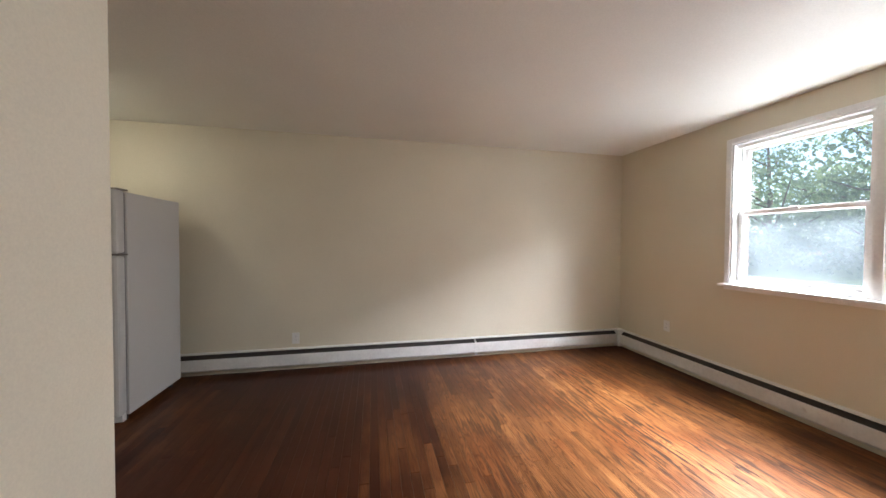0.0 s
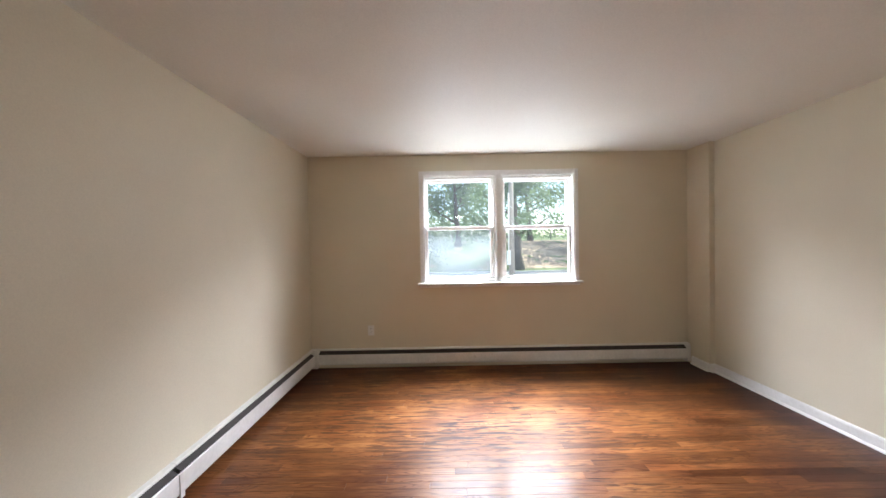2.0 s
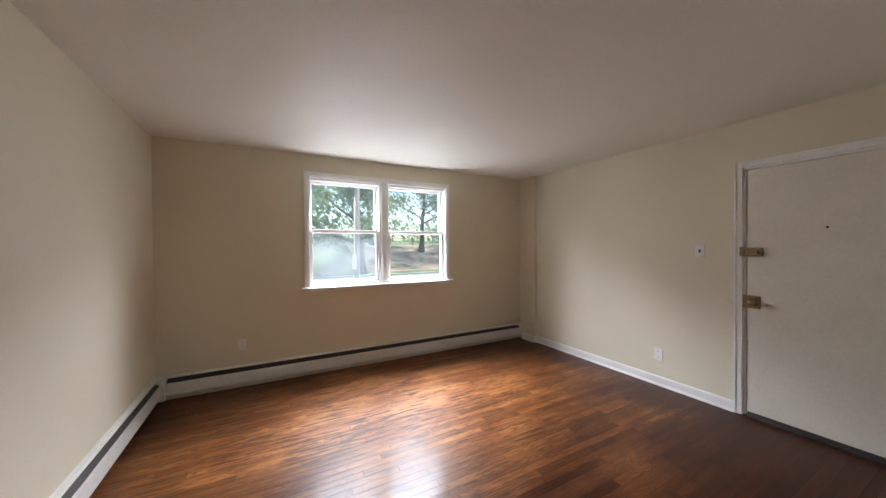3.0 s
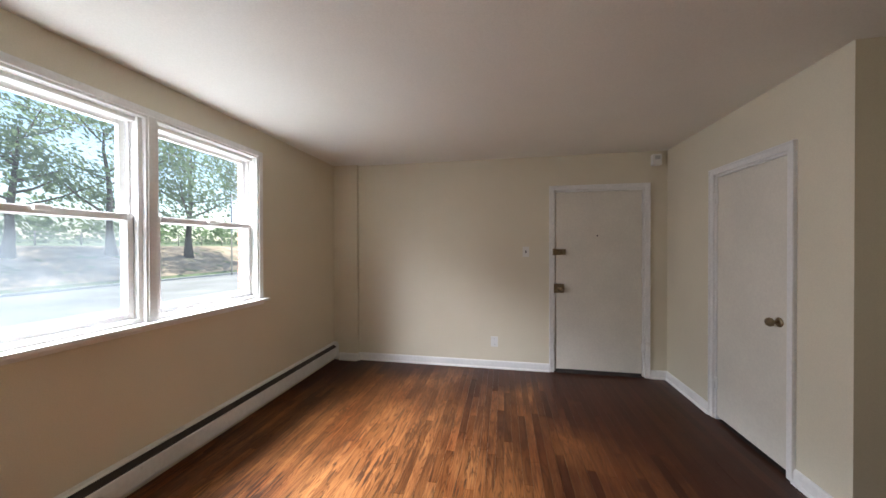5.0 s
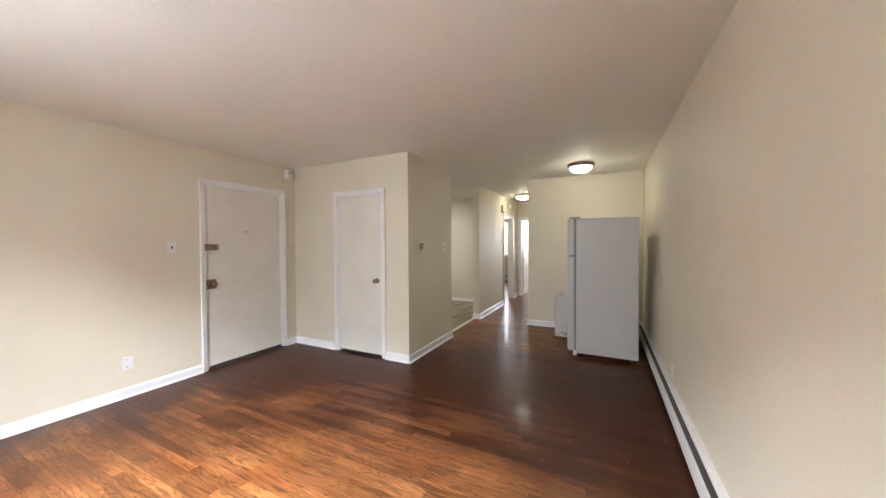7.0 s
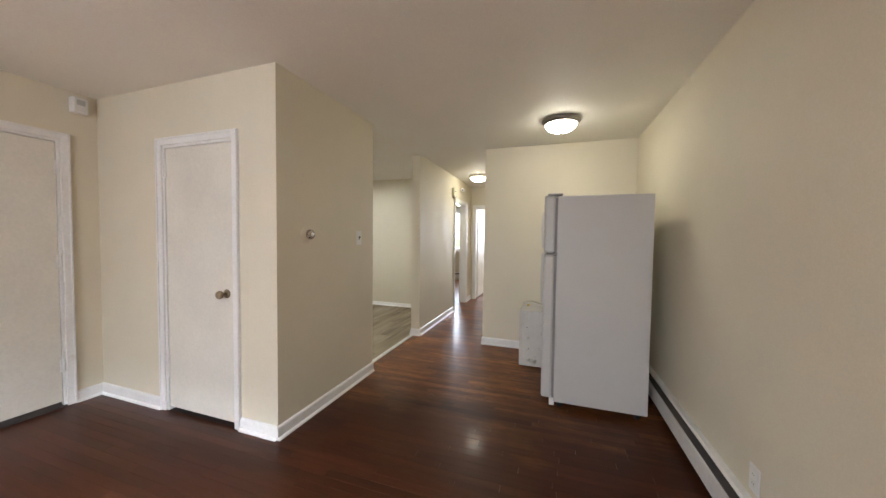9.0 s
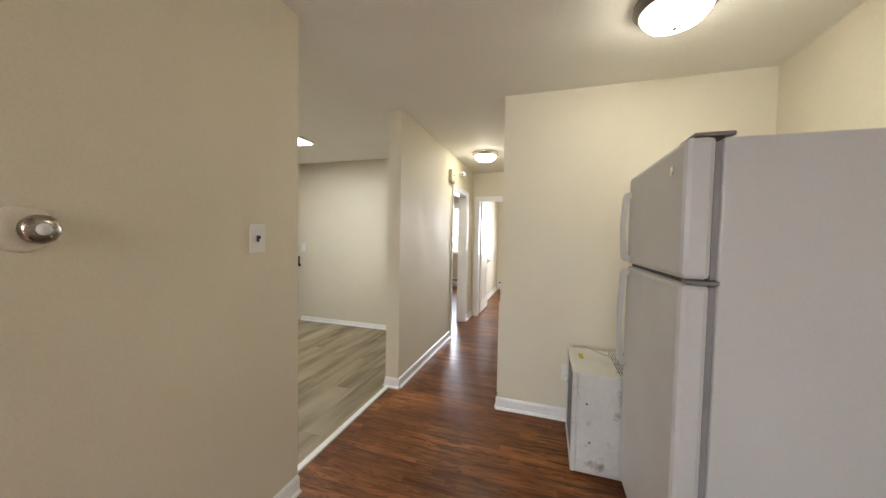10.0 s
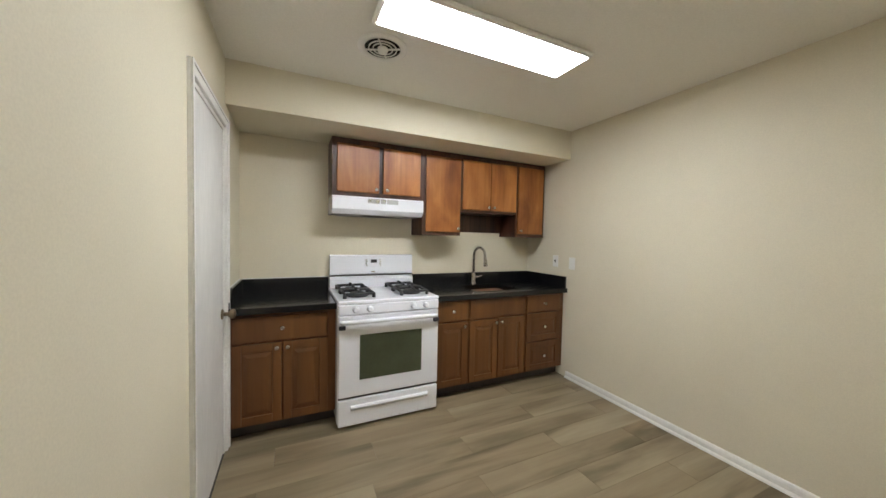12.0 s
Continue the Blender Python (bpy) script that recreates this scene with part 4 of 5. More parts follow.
part("hinge_cover", boxes((FX1 - 0.14, FX1 - 0.01, 2.72, 2.83, 1.683, 1.697), bevel=0.005), BRONZE, fr, "dark hinge cover")
part("middle_hinge", boxes((FX1 - 0.05, FX1 + 0.004, 2.715, 2.80, 1.217, 1.231), bevel=0.003), BRONZE, fr, "dark hinge plate")
part("toe_grille", boxes((FX0 + 0.01, FX1 - 0.02, 2.76, 2.80, 0.012, 0.068), bevel=0.004), PLASTIC, fr)
for fx in (FX0 + 0.06, FX1 - 0.06):
    for fy in (2.84, 3.39):
        part("foot", tube(bmesh.new(), [(fx, fy, 0), (fx, fy, 0.052)], 0.02, 10), IRON, fr)

ac = thing("air_conditioner", (-2.65, 2.72, 0), "dirty white window air conditioner standing unused on the floor", "air conditioner")
GRIMY = surface("grimy_white_steel", (0.66, 0.64, 0.58), 0.5, 0.1, 4, 40, 0.08, spots=((0.25, 0.21, 0.16), 9, 0.42))
AX0, AX1, AY0, AY1, AZ = -2.88, -2.42, 2.475, 2.98, 0.595
part("case", boxes((AX0, AX1, AY0, AY1, 0.015, AZ), bevel=0.008), GRIMY, ac, "stained steel case")
part("grille_frame", boxes((AX0 - 0.006, AX0 + 0.04, 2.452, 2.476, 0.02, AZ + 0.004), (AX1 - 0.04, AX1 + 0.006, 2.452, 2.476, 0.02, AZ + 0.004), (AX0 + 0.04, AX1 - 0.04, 2.452, 2.476, AZ - 0.035, AZ + 0.004), (AX0 + 0.04, AX1 - 0.04, 2.452, 2.476, 0.02, 0.07), bevel=0.004), GRIMY, ac)
# filter and slats share one dark grey
part("filter_back", boxes((AX0 + 0.03, AX1 - 0.03, 2.468, 2.477, 0.05, AZ - 0.02)), surface("dark_grey_grille", (0.2, 0.19, 0.17), 0.8, 0.2, 20, 90, 0.2), ac, "dark grey filter")
for k in range(12):
    xx = AX0 + 0.055 + k * 0.032
    part("slat", boxes((xx, xx + 0.008, 2.456, 2.468, 0.07, AZ - 0.036)), bpy.data.materials["dark_grey_grille"], ac)
part("vent_recess", boxes((AX0 + 0.03, AX1 - 0.03, 2.70, 2.965, AZ - 0.002, AZ + 0.0015)), DARK, ac, "dark vent opening")
for k in range(19):
    yy = 2.705 + k * 0.0138
    part("louvre", boxes((AX0 + 0.03, AX1 - 0.03, yy, yy + 0.0068, AZ + 0.0005, AZ + 0.006)), GRIMY, ac)
for xx in (AX0 + 0.03, (AX0 + AX1) / 2 - 0.008, AX1 - 0.044):
    part("louvre_bar", boxes((xx, xx + 0.014, 2.698, 2.968, AZ + 0.001, AZ + 0.0075)), GRIMY, ac)
part("warning_label", boxes((-2.76, -2.66, 2.505, 2.535, AZ - 0.001, AZ + 0.0015)), surface("yellow_label", (0.62, 0.45, 0.05), 0.6, 0.1), ac, "faded yellow label")
for k in range(3):
    part("printed_line", boxes((-2.75 + 0.01 * k, -2.67, 2.512 + 0.007 * k, 2.514 + 0.007 * k, AZ + 0.0005, AZ + 0.0022)), IRON, ac)
part("rubber_foot", boxes((AX1 - 0.07, AX1 - 0.03, AY0 + 0.015, AY0 + 0.05, 0, 0.03), bevel=0.004), IRON, ac)
for k, (yy, zz) in enumerate(((2.53, 0.42), (2.55, 0.2))):
    part("screw", lathe(bmesh.new(), [(0.006, 0), (0.005, 0.003)], Matrix.Translation((AX1, yy, zz)) @ pose(0, 0, 0, 0, 90), 8), IRON, ac)
CORDM = surface("grey_cord", (0.45, 0.44, 0.4), 0.6)
cz = AZ + 0.012
part("power_cord", tube(bmesh.new(), [(-2.86, 2.50, 0.5), (-2.875, 2.49, cz), (-2.84, 2.56, cz + 0.012), (-2.74, 2.66, cz + 0.004), (-2.63, 2.77, cz + 0.004), (-2.55, 2.88, cz + 0.004), (-2.53, 2.97, cz + 0.004), (-2.53, 2.995, 0.52)], 0.005, 8), CORDM, ac, "grey power cord")
part("power_cord", tube(bmesh.new(), [(-2.60, 2.88, cz + 0.004), (-2.68, 2.8, cz + 0.006), (-2.80, 2.78, cz + 0.006), (-2.86, 2.86, cz + 0.004), (-2.84, 2.95, cz + 0.003)], 0.005, 8), CORDM, ac, "grey power cord")


# ---- wall plates and small fixtures ----
def plate(name, at, way, w, h, holes, label, category, mat=PLASTIC):
    """A cover plate; holes: (across, up, width, height, proud, dark) in the plate's own plane."""
    m = Matrix.Translation(at) @ Vector(way).to_track_quat("Z", "Y").to_matrix().to_4x4()
    if abs(way[2]) < 0.5:
        z = Vector(way)
        yv = Vector((0, 0, 1))
        xv = yv.cross(z)
        m = Matrix.Translation(at) @ Matrix((xv, yv, z)).transposed().to_4x4()
    t = thing(name, at, label, category)
    def place(bm):
        bmesh.ops.transform(bm, matrix=m, verts=bm.verts)
        return bm
    part("cover", place(boxes((-w / 2, w / 2, -h / 2, h / 2, 0, 0.006), bevel=0.0025)), mat, t)
    for pname, a, b, c, d, out, dk in holes:
        part(pname, place(boxes((a - c / 2, a + c / 2, b - d / 2, b + d / 2, 0.004, 0.006 + out), bevel=0.0012 if out > 0.002 else 0)), IRON if dk else mat, t)
    return t


DUPLEX = [("socket", 0, 0.02, 0.03, 0.027, 0.0025, 0), ("socket", 0, -0.02, 0.03, 0.027, 0.0025, 0)] + [("slot", s * 0.006, z, 0.003, 0.009, 0.003, 1) for s in (-1, 1) for z in (0.022, -0.018)]
TOGGLE = [("surround", 0, 0, 0.014, 0.028, 0.0006, 1), ("toggle", 0, 0.006, 0.009, 0.014, 0.012, 1)]
BLANK = [("screw", 0, 0.03, 0.006, 0.006, 0.001, 1), ("screw", 0, -0.03, 0.006, 0.006, 0.001, 1)]
plate("wall_outlet", (-0.70, NORTH, 0.32), (0, -1, 0), 0.072, 0.116, DUPLEX, "white duplex outlet low on the cream wall", "outlet")
plate("wall_outlet", (EAST, 2.92, 0.43), (-1, 0, 0), 0.072, 0.116, DUPLEX, "cream duplex outlet low on the window wall", "outlet")
plate("wall_plate", (1.2, SOUTH, 0.31), (0, 1, 0), 0.082, 0.12, BLANK, "white blank wall plate near the baseboard", "wall plate")
plate("light_switch", (0.842, SOUTH, 1.36), (0, 1, 0), 0.074, 0.118, TOGGLE, "white light switch beside the entrance door", "switch")
plate("light_switch", (-1.553, 1.075, 1.33), (0, 1, 0), 0.08, 0.124, TOGGLE, "white light switch with dark toggle by the kitchen", "switch")
plate("wall_outlet", (WEST, 2.455, 0.36), (1, 0, 0), 0.072, 0.116, DUPLEX, "white outlet beside the air conditioner", "outlet")
plate("wall_outlet", (-4.61, -1.56, 1.15), (1, 0, 0), 0.074, 0.118, TOGGLE, "white switch above the granite counter", "switch")
plate("wall_plate", (-4.61, -1.34, 1.14), (1, 0, 0), 0.074, 0.118, [], "white blank wall plate above the counter", "wall plate")
plate("wall_outlet", (-4.61, 0.68, 0.30), (1, 0, 0), 0.072, 0.116, DUPLEX, "white duplex outlet on the kitchen wall", "outlet")
plate("strike_cover", (0.63, SOUTH, 0.935), (0, 1, 0), 0.05, 0.03, [], "painted over small plate by the door", "wall plate", WALL)

th = thing("thermostat", (-0.885, 1.075, 1.354), "round beige wall thermostat with a metal dial", "thermostat")
tm = Matrix.Translation((-0.885, 1.075, 1.354)) @ pose(0, 0, 0, -90)
part("base", lathe(bmesh.new(), [(0.058, 0), (0.057, 0.006), (0.05, 0.009), (0.03, 0.01)], tm, 32), WALL, th, "beige round base")
tm = Matrix.Translation((-0.907, 1.083, 1.354)) @ pose(0, 0, 0, -90)
part("dial", lathe(bmesh.new(), [(0.036, 0), (0.036, 0.018), (0.03, 0.026), (0.016, 0.029)], tm, 28), FAUCET, th, "metal dial")
part("dial_glass", lathe(bmesh.new(), [(0.016, 0.027), (0.014, 0.032), (0.005, 0.034)], tm, 20), PLASTIC, th, "pale centre")

mo = thing("motion_detector", (-0.5, SOUTH, 2.33), "small white alarm sensor in the wall corner", "sensor")
part("case", boxes((-0.545, -0.455, SOUTH, -0.735, 2.275, 2.395), bevel=0.01), PLASTIC, mo)
part("lens", boxes((-0.525, -0.475, -0.737, -0.731, 2.335, 2.375), bevel=0.003), surface("grey_lens", (0.5, 0.5, 0.48), 0.3), mo, "pale lens")
al = thing("alarm_keypad", (-4.52, 1.065, 2.13), "cream alarm keypad high on the hall wall", "keypad")
part("case", boxes((-4.60, -4.44, 1.065, 1.112, 2.055, 2.215), bevel=0.006), surface("aged_cream_plastic", (0.62, 0.58, 0.42), 0.45), al)
for k in range(3):
    part("button_row", boxes((-4.57, -4.50, 1.111, 1.115, 2.13 + 0.02 * k, 2.142 + 0.02 * k), bevel=0.001), IRON if k % 2 else PLASTIC, al)
part("door_flap", boxes((-4.59, -4.45, 1.111, 1.114, 2.062, 2.08)), BRONZE, al, "dark lower strip")
cm = thing("hall_sensor", (-5.0, 1.065, 2.25), "white sensor on a swivel bracket", "sensor")
part("bracket", tube(bmesh.new(), [(-5.0, 1.065, 2.25), (-5.0, 1.10, 2.25)], 0.012, 8), PLASTIC, cm)
part("head", tube(bmesh.new(), [(-5.07, 1.125, 2.255), (-4.96, 1.115, 2.245)], [0.026, 0.03], 12), PLASTIC, cm)
part("lens", tube(bmesh.new(), [(-4.962, 1.115, 2.245), (-4.955, 1.115, 2.244)], 0.018, 10), IRON, cm)

pt = thing("pest_trap", (-1.80, -0.72, 0), "small white plastic box with a dark opening on the floor", "trap")
part("shell", boxes((-1.86, -1.775, -0.79, -0.66, 0.001, 0.075), bevel=0.022), PLASTIC, pt)
part("opening", boxes((-1.845, -1.795, -0.664, -0.657, 0.008, 0.045), bevel=0.002), IRON, pt, "dark opening")

# ---- kitchen ----
YF = -1.42      # face of the lower fronts


def pull(parent, at):
    return part("knob", lathe(bmesh.new(), [(0.006, 0), (0.005, 0.012), (0.013, 0.018), (0.015, 0.024), (0.011, 0.029)], Matrix.Translation(at) @ pose(0, 0, 0, -90), 16), CHROME, parent, "small nickel knob")


def front(name, parent, x0, x1, z0, z1, y, mat, raised):
    """A cabinet front: frame and raised field, or a slab with eased edges; its face is at y."""
    if not raised:
        return part(name, boxes((x0, x1, y - 0.018, y, z0, z1), bevel=0.005), mat, parent)
    s = 0.055
    bm = bmesh.new()
    for dims in ((x0, x0 + s, z0, z1), (x1 - s, x1, z0, z1), (x0 + s, x1 - s, z1 - s, z1), (x0 + s, x1 - s, z0, z0 + s)):
        box(bm, dims[0], dims[1], y - 0.018, y, dims[2], dims[3], bevel=0.003)
    box(bm, x0 + s - 0.002, x1 - s + 0.002, y - 0.016, y - 0.010, z0 + s - 0.002, z1 - s + 0.002)
    a, b, c, d = x0 + s + 0.006, x1 - s - 0.006, z0 + s + 0.006, z1 - s - 0.006
    i = 0.028
    o = [bm.verts.new((x, y - 0.0105, z)) for x, z in ((a, c), (b, c), (b, d), (a, d))]
    n = [bm.verts.new((x, y - 0.002, z)) for x, z in ((a + i, c + i), (b - i, c + i), (b - i, d - i), (a + i, d - i))]
    for k in range(4):
        bm.faces.new((o[k], o[(k + 1) % 4], n[(k + 1) % 4], n[k]))
    bm.faces.new(n)
    bmesh.ops.recalc_face_normals(bm, faces=bm.faces)
    return part(name, bm, mat, parent)


def base_cabinet(x0, x1, label):
    c = thing("base_cabinet", ((x0 + x1) / 2, -1.72, 0), label, "cabinet", "lower kitchen cabinets")
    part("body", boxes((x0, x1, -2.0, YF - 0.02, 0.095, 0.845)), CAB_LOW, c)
    # gap colour paints the deep shade below the cabinet fronts
    part("toe_kick", boxes((x0, x1, -2.0, YF - 0.09, 0.0, 0.095)), DARK, c, "toe kick coloured dark for the shade")
    return c


c = base_cabinet(-2.412, -1.742, "honey maple base cabinet with drawer and two doors")
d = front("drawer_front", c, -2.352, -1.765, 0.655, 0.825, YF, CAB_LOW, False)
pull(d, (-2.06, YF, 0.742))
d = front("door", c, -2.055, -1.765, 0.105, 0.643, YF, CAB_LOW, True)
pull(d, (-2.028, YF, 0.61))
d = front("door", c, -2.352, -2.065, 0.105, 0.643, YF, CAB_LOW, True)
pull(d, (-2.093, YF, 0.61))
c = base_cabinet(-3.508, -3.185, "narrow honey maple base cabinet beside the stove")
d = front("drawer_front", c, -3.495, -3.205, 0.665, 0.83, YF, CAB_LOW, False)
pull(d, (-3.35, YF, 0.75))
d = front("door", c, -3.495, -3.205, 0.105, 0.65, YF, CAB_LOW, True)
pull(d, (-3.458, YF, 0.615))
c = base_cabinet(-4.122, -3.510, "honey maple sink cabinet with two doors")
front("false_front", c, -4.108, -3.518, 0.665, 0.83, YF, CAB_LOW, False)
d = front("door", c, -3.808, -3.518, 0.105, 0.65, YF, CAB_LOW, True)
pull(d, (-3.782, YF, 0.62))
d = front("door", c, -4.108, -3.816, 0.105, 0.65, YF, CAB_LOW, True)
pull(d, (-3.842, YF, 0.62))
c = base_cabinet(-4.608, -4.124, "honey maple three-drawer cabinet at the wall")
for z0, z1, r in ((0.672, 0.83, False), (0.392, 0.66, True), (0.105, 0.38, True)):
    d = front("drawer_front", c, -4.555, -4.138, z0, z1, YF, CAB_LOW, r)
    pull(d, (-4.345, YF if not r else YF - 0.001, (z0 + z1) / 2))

ct = thing("countertop", (-3.9, -1.7, 0.845), "polished black granite countertop with backsplash", "countertop")
T0, T1, YC = 0.846, 0.89, -1.388
part("slab", boxes((-4.608, -4.09, -2.008, YC, T0, T1), (-3.63, -3.178, -2.008, YC, T0, T1), (-4.09, -3.63, -2.008, -1.86, T0, T1), (-4.09, -3.63, -1.50, YC, T0, T1)), GRANITE, ct)
part("backsplash", boxes((-4.588, -3.178, -2.008, -1.988, T1 + 0.0005, 1.005), bevel=0.002), GRANITE, ct)
part("side_splash", boxes((-4.608, -4.589, -2.008, -1.405, T1 + 0.0005, 1.005), bevel=0.002), GRANITE, ct)
ct = thing("countertop", (-2.08, -1.7, 0.845), "short black granite countertop beside the stove", "countertop")
part("slab", boxes((-2.408, -1.742, -2.008, YC, T0, T1), bevel=0.003), GRANITE, ct)
part("backsplash", boxes((-2.408, -1.763, -2.008, -1.988, T1 + 0.0005, 1.005), bevel=0.002), GRANITE, ct)
bm = bmesh.new()
sweep(bm, [(-2.008, T1 + 0.0005), (YC - 0.01, T1 + 0.0005), (YC - 0.01, 0.93), (-1.52, 1.005), (-2.008, 1.005)], 0, -1.762, -1.742)
part("side_splash", bm, GRANITE, ct)

part("caulk_line", boxes((-2.408, -1.763, -2.009, -2.001, 1.0055, 1.011), (-1.745, -1.741, -2.0, -1.52, 1.0055, 1.011)), TRIM, ct, "white caulk bead")

sk = thing("sink", (-3.86, -1.68, 0.68), "undermount stainless steel sink bowl", "sink")
part("bowl", boxes((-4.10, -3.62, -1.872, -1.862, 0.69, T0 - 0.002), (-4.10, -3.62, -1.498, -1.488, 0.69, T0 - 0.002), (-4.102, -4.092, -1.862, -1.498, 0.69, T0 - 0.002), (-3.628, -3.618, -1.862, -1.498, 0.69, T0 - 0.002), (-4.10, -3.62, -1.87, -1.49, 0.68, 0.69)), STEEL, sk)
part("drain", lathe(bmesh.new(), [(0.045, 0.69), (0.045, 0.694), (0.03, 0.693)], Matrix.Translation((-3.86, -1.68, 0)), 20), CHROME, sk)
fa = thing("faucet", (-3.83, -1.91, T1), "brushed nickel gooseneck pull-down kitchen faucet", "faucet")
part("base", lathe(bmesh.new(), [(0.027, 0), (0.027, 0.012), (0.02, 0.02), (0.02, 0.11), (0.015, 0.12)], Matrix.Translation((-3.83, -1.91, T1)), 20), FAUCET, fa)
arc = [(-3.83, -1.91, T1 + 0.11), (-3.83, -1.91, 1.19)] + [(-3.83 - 0.02 * (1 - math.cos(a)), -1.91 + 0.075 * (1 - math.cos(a)), 1.19 + 0.085 * math.sin(a)) for a in [k * math.pi / 10 for k in range(1, 11)]]
part("spout", tube(bmesh.new(), arc, 0.0125, 14), FAUCET, fa)
e = arc[-1]
part("spray_head", tube(bmesh.new(), [e, (e[0], e[1] + 0.004, e[2] - 0.03), (e[0] - 0.002, e[1] + 0.01, e[2] - 0.09), (e[0] - 0.002, e[1] + 0.01, e[2] - 0.1)], [0.0145, 0.016, 0.021, 0.018], 16), FAUCET, fa)
part("lever", tube(bmesh.new(), [(-3.85, -1.91, T1 + 0.075), (-3.89, -1.905, T1 + 0.08), (-3.93, -1.9, T1 + 0.088)], [0.012, 0.007, 0.006], 10), FAUCET, fa)


def wall_cabinet(x0, x1, z0, z1, fronts, label):
    c = thing("wall_cabinet", ((x0 + x1) / 2, -1.86, z0), label, "cabinet", "upper kitchen cabinets")
    part("body", boxes((x0, x1, -2.008, -1.745, z0, z1)), CAB_FRAME, c, "dark stained case")
    part("face_frame", boxes((x0, x0 + 0.04, -1.745, -1.725, z0, z1), (x1 - 0.04, x1, -1.745, -1.725, z0, z1), (x0 + 0.04, x1 - 0.04, -1.745, -1.725, z1 - 0.045, z1), (x0 + 0.04, x1 - 0.04, -1.745, -1.725, z0, z0 + 0.035)), CAB_FRAME, c)
    for a, b, e, f, kx, kz in fronts:
        d = front("door", c, a, b, e, f, -1.706, CAB_UP, False)
        pull(d, (kx, -1.706, kz))
    return c


wall_cabinet(-3.172, -2.40, 1.692, 2.155, [(-2.778, -2.437, 1.725, 2.108, -2.75, 1.755), (-3.145, -2.812, 1.725, 2.108, -2.842, 1.755)], "dark framed wall cabinet with two orange doors")
wall_cabinet(-3.562, -3.174, 1.39, 2.155, [(-3.552, -3.203, 1.422, 2.105, -3.52, 1.455)], "tall dark framed wall cabinet with one orange door")
wall_cabinet(-4.206, -3.564, 1.615, 2.155, [(-3.884, -3.576, 1.64, 2.108, -3.855, 1.67), (-4.196, -3.888, 1.64, 2.108, -3.918, 1.67)], "short wall cabinet with two orange doors over sink")
# flat dark brown panel on the wall below the short cabinet
part("niche_back", boxes((-4.206, -3.564, -2.008, -1.996, 1.43, 1.615)), CAB_FRAME, bpy.data.objects["wall_cabinet.002"], "dark panel on the wall below the cabinet")
wall_cabinet(-4.575, -4.208, 1.39, 2.155, [(-4.548, -4.222, 1.422, 2.108, -4.25, 1.455)], "tall wall cabinet with reddish brown door at the wall")

hd = thing("range_hood", (-2.786, -1.85, 1.535), "white under-cabinet range hood above the stove", "range hood")
bm = bmesh.new()
sweep(bm, [(-2.008, 1.545), (-2.008, 1.69), (-1.70, 1.69), (-1.69, 1.68), (-1.69, 1.585), (-1.72, 1.55), (-1.73, 1.545)], 0, -3.17, -2.402)
part("canopy", bm, ENAMEL, hd)
part("filter", boxes((-3.1, -2.47, -1.98, -1.76, 1.538, 1.546)), surface("greasy_filter", (0.3, 0.3, 0.29), 0.5, 0.2, metal=0.6), hd, "grey grease filter")
SLOTGREY = surface("slot_grey", (0.10, 0.10, 0.11), 0.5)
for xa, xb in ((-2.78, -2.68), (-2.832, -2.788), (-2.94, -2.842)):
    g = part("vent_plate", boxes((xa, xb, -1.6925, -1.689, 1.640, 1.678), bevel=0.001), STEEL, hd, "grey slotted vent plate")
    for k in range(4):
        part("vent_slot", boxes((xa + 0.004, xb - 0.004, -1.6935, -1.692, 1.644 + 0.008 * k, 1.6485 + 0.008 * k)), SLOTGREY, g)
# dark strip paints the shade of the recessed underside
part("control_strip", boxes((-2.94, -2.66, -1.9, -1.74, 1.5365, 1.5385)), DARK, hd, "dark underside strip")

st = thing("stove", (-2.787, -1.64, 0), "white freestanding gas stove with four burners", "stove")
SX0, SX1 = -3.168, -2.406
part("body", boxes((SX0, SX1, -1.985, -1.335, 0.03, 0.885), bevel=0.004), ENAMEL, st)
part("cooktop", boxes((SX0, SX1, -1.985, -1.312, 0.886, 0.912), bevel=0.008), ENAMEL, st, "white enamel cooktop")
bm = bmesh.new()
sweep(bm, [(-1.985, 0.913), (-1.985, 1.2), (-1.955, 1.2), (-1.94, 1.19), (-1.935, 1.03), (-1.945, 1.02), (-1.945, 1.012), (-1.915, 0.985), (-1.915, 0.913)], 0, SX0 + 0.006, SX1 - 0.006)
bg = part("backguard", bm, ENAMEL, st, "white control backguard")
part("trim_line", boxes((SX0 + 0.004, SX1 - 0.004, -1.95, -1.931, 1.013, 1.021)), DARK, bg, "black trim line")
part("control_panel", boxes((-2.87, -2.71, -1.94, -1.933, 1.095, 1.17), bevel=0.002), ENAMEL, bg)
part("display", boxes((-2.82, -2.765, -1.935, -1.9315, 1.128, 1.158)), IRON, bg, "black display")
for k in range(4):
    for s in (-2.86, -2.735):
        part("button", boxes((s + 0.006 * (k % 2), s + 0.006 * (k % 2) + 0.012, -1.935, -1.9315, 1.102 + 0.016 * k, 1.11 + 0.016 * k)), CHROME, bg)
part("badge", boxes((-2.805, -2.77, -1.938, -1.933, 1.042, 1.052), bevel=0.001), CHROME, bg)
part("manifold", boxes((SX0 + 0.004, SX1 - 0.004, -1.335, -1.306, 0.815, 0.885), bevel=0.006), ENAMEL, st, "white burner control strip")
for kx in (-2.525, -2.625, -2.955, -3.055):
    k = part("burner_knob", lathe(bmesh.new(), [(0.024, 0), (0.024, 0.006), (0.019, 0.01), (0.017, 0.026), (0.012, 0.028)], Matrix.Translation((kx, -1.306, 0.85)) @ pose(0, 0, 0, -90), 20), ENAMEL, st, "white burner knob")
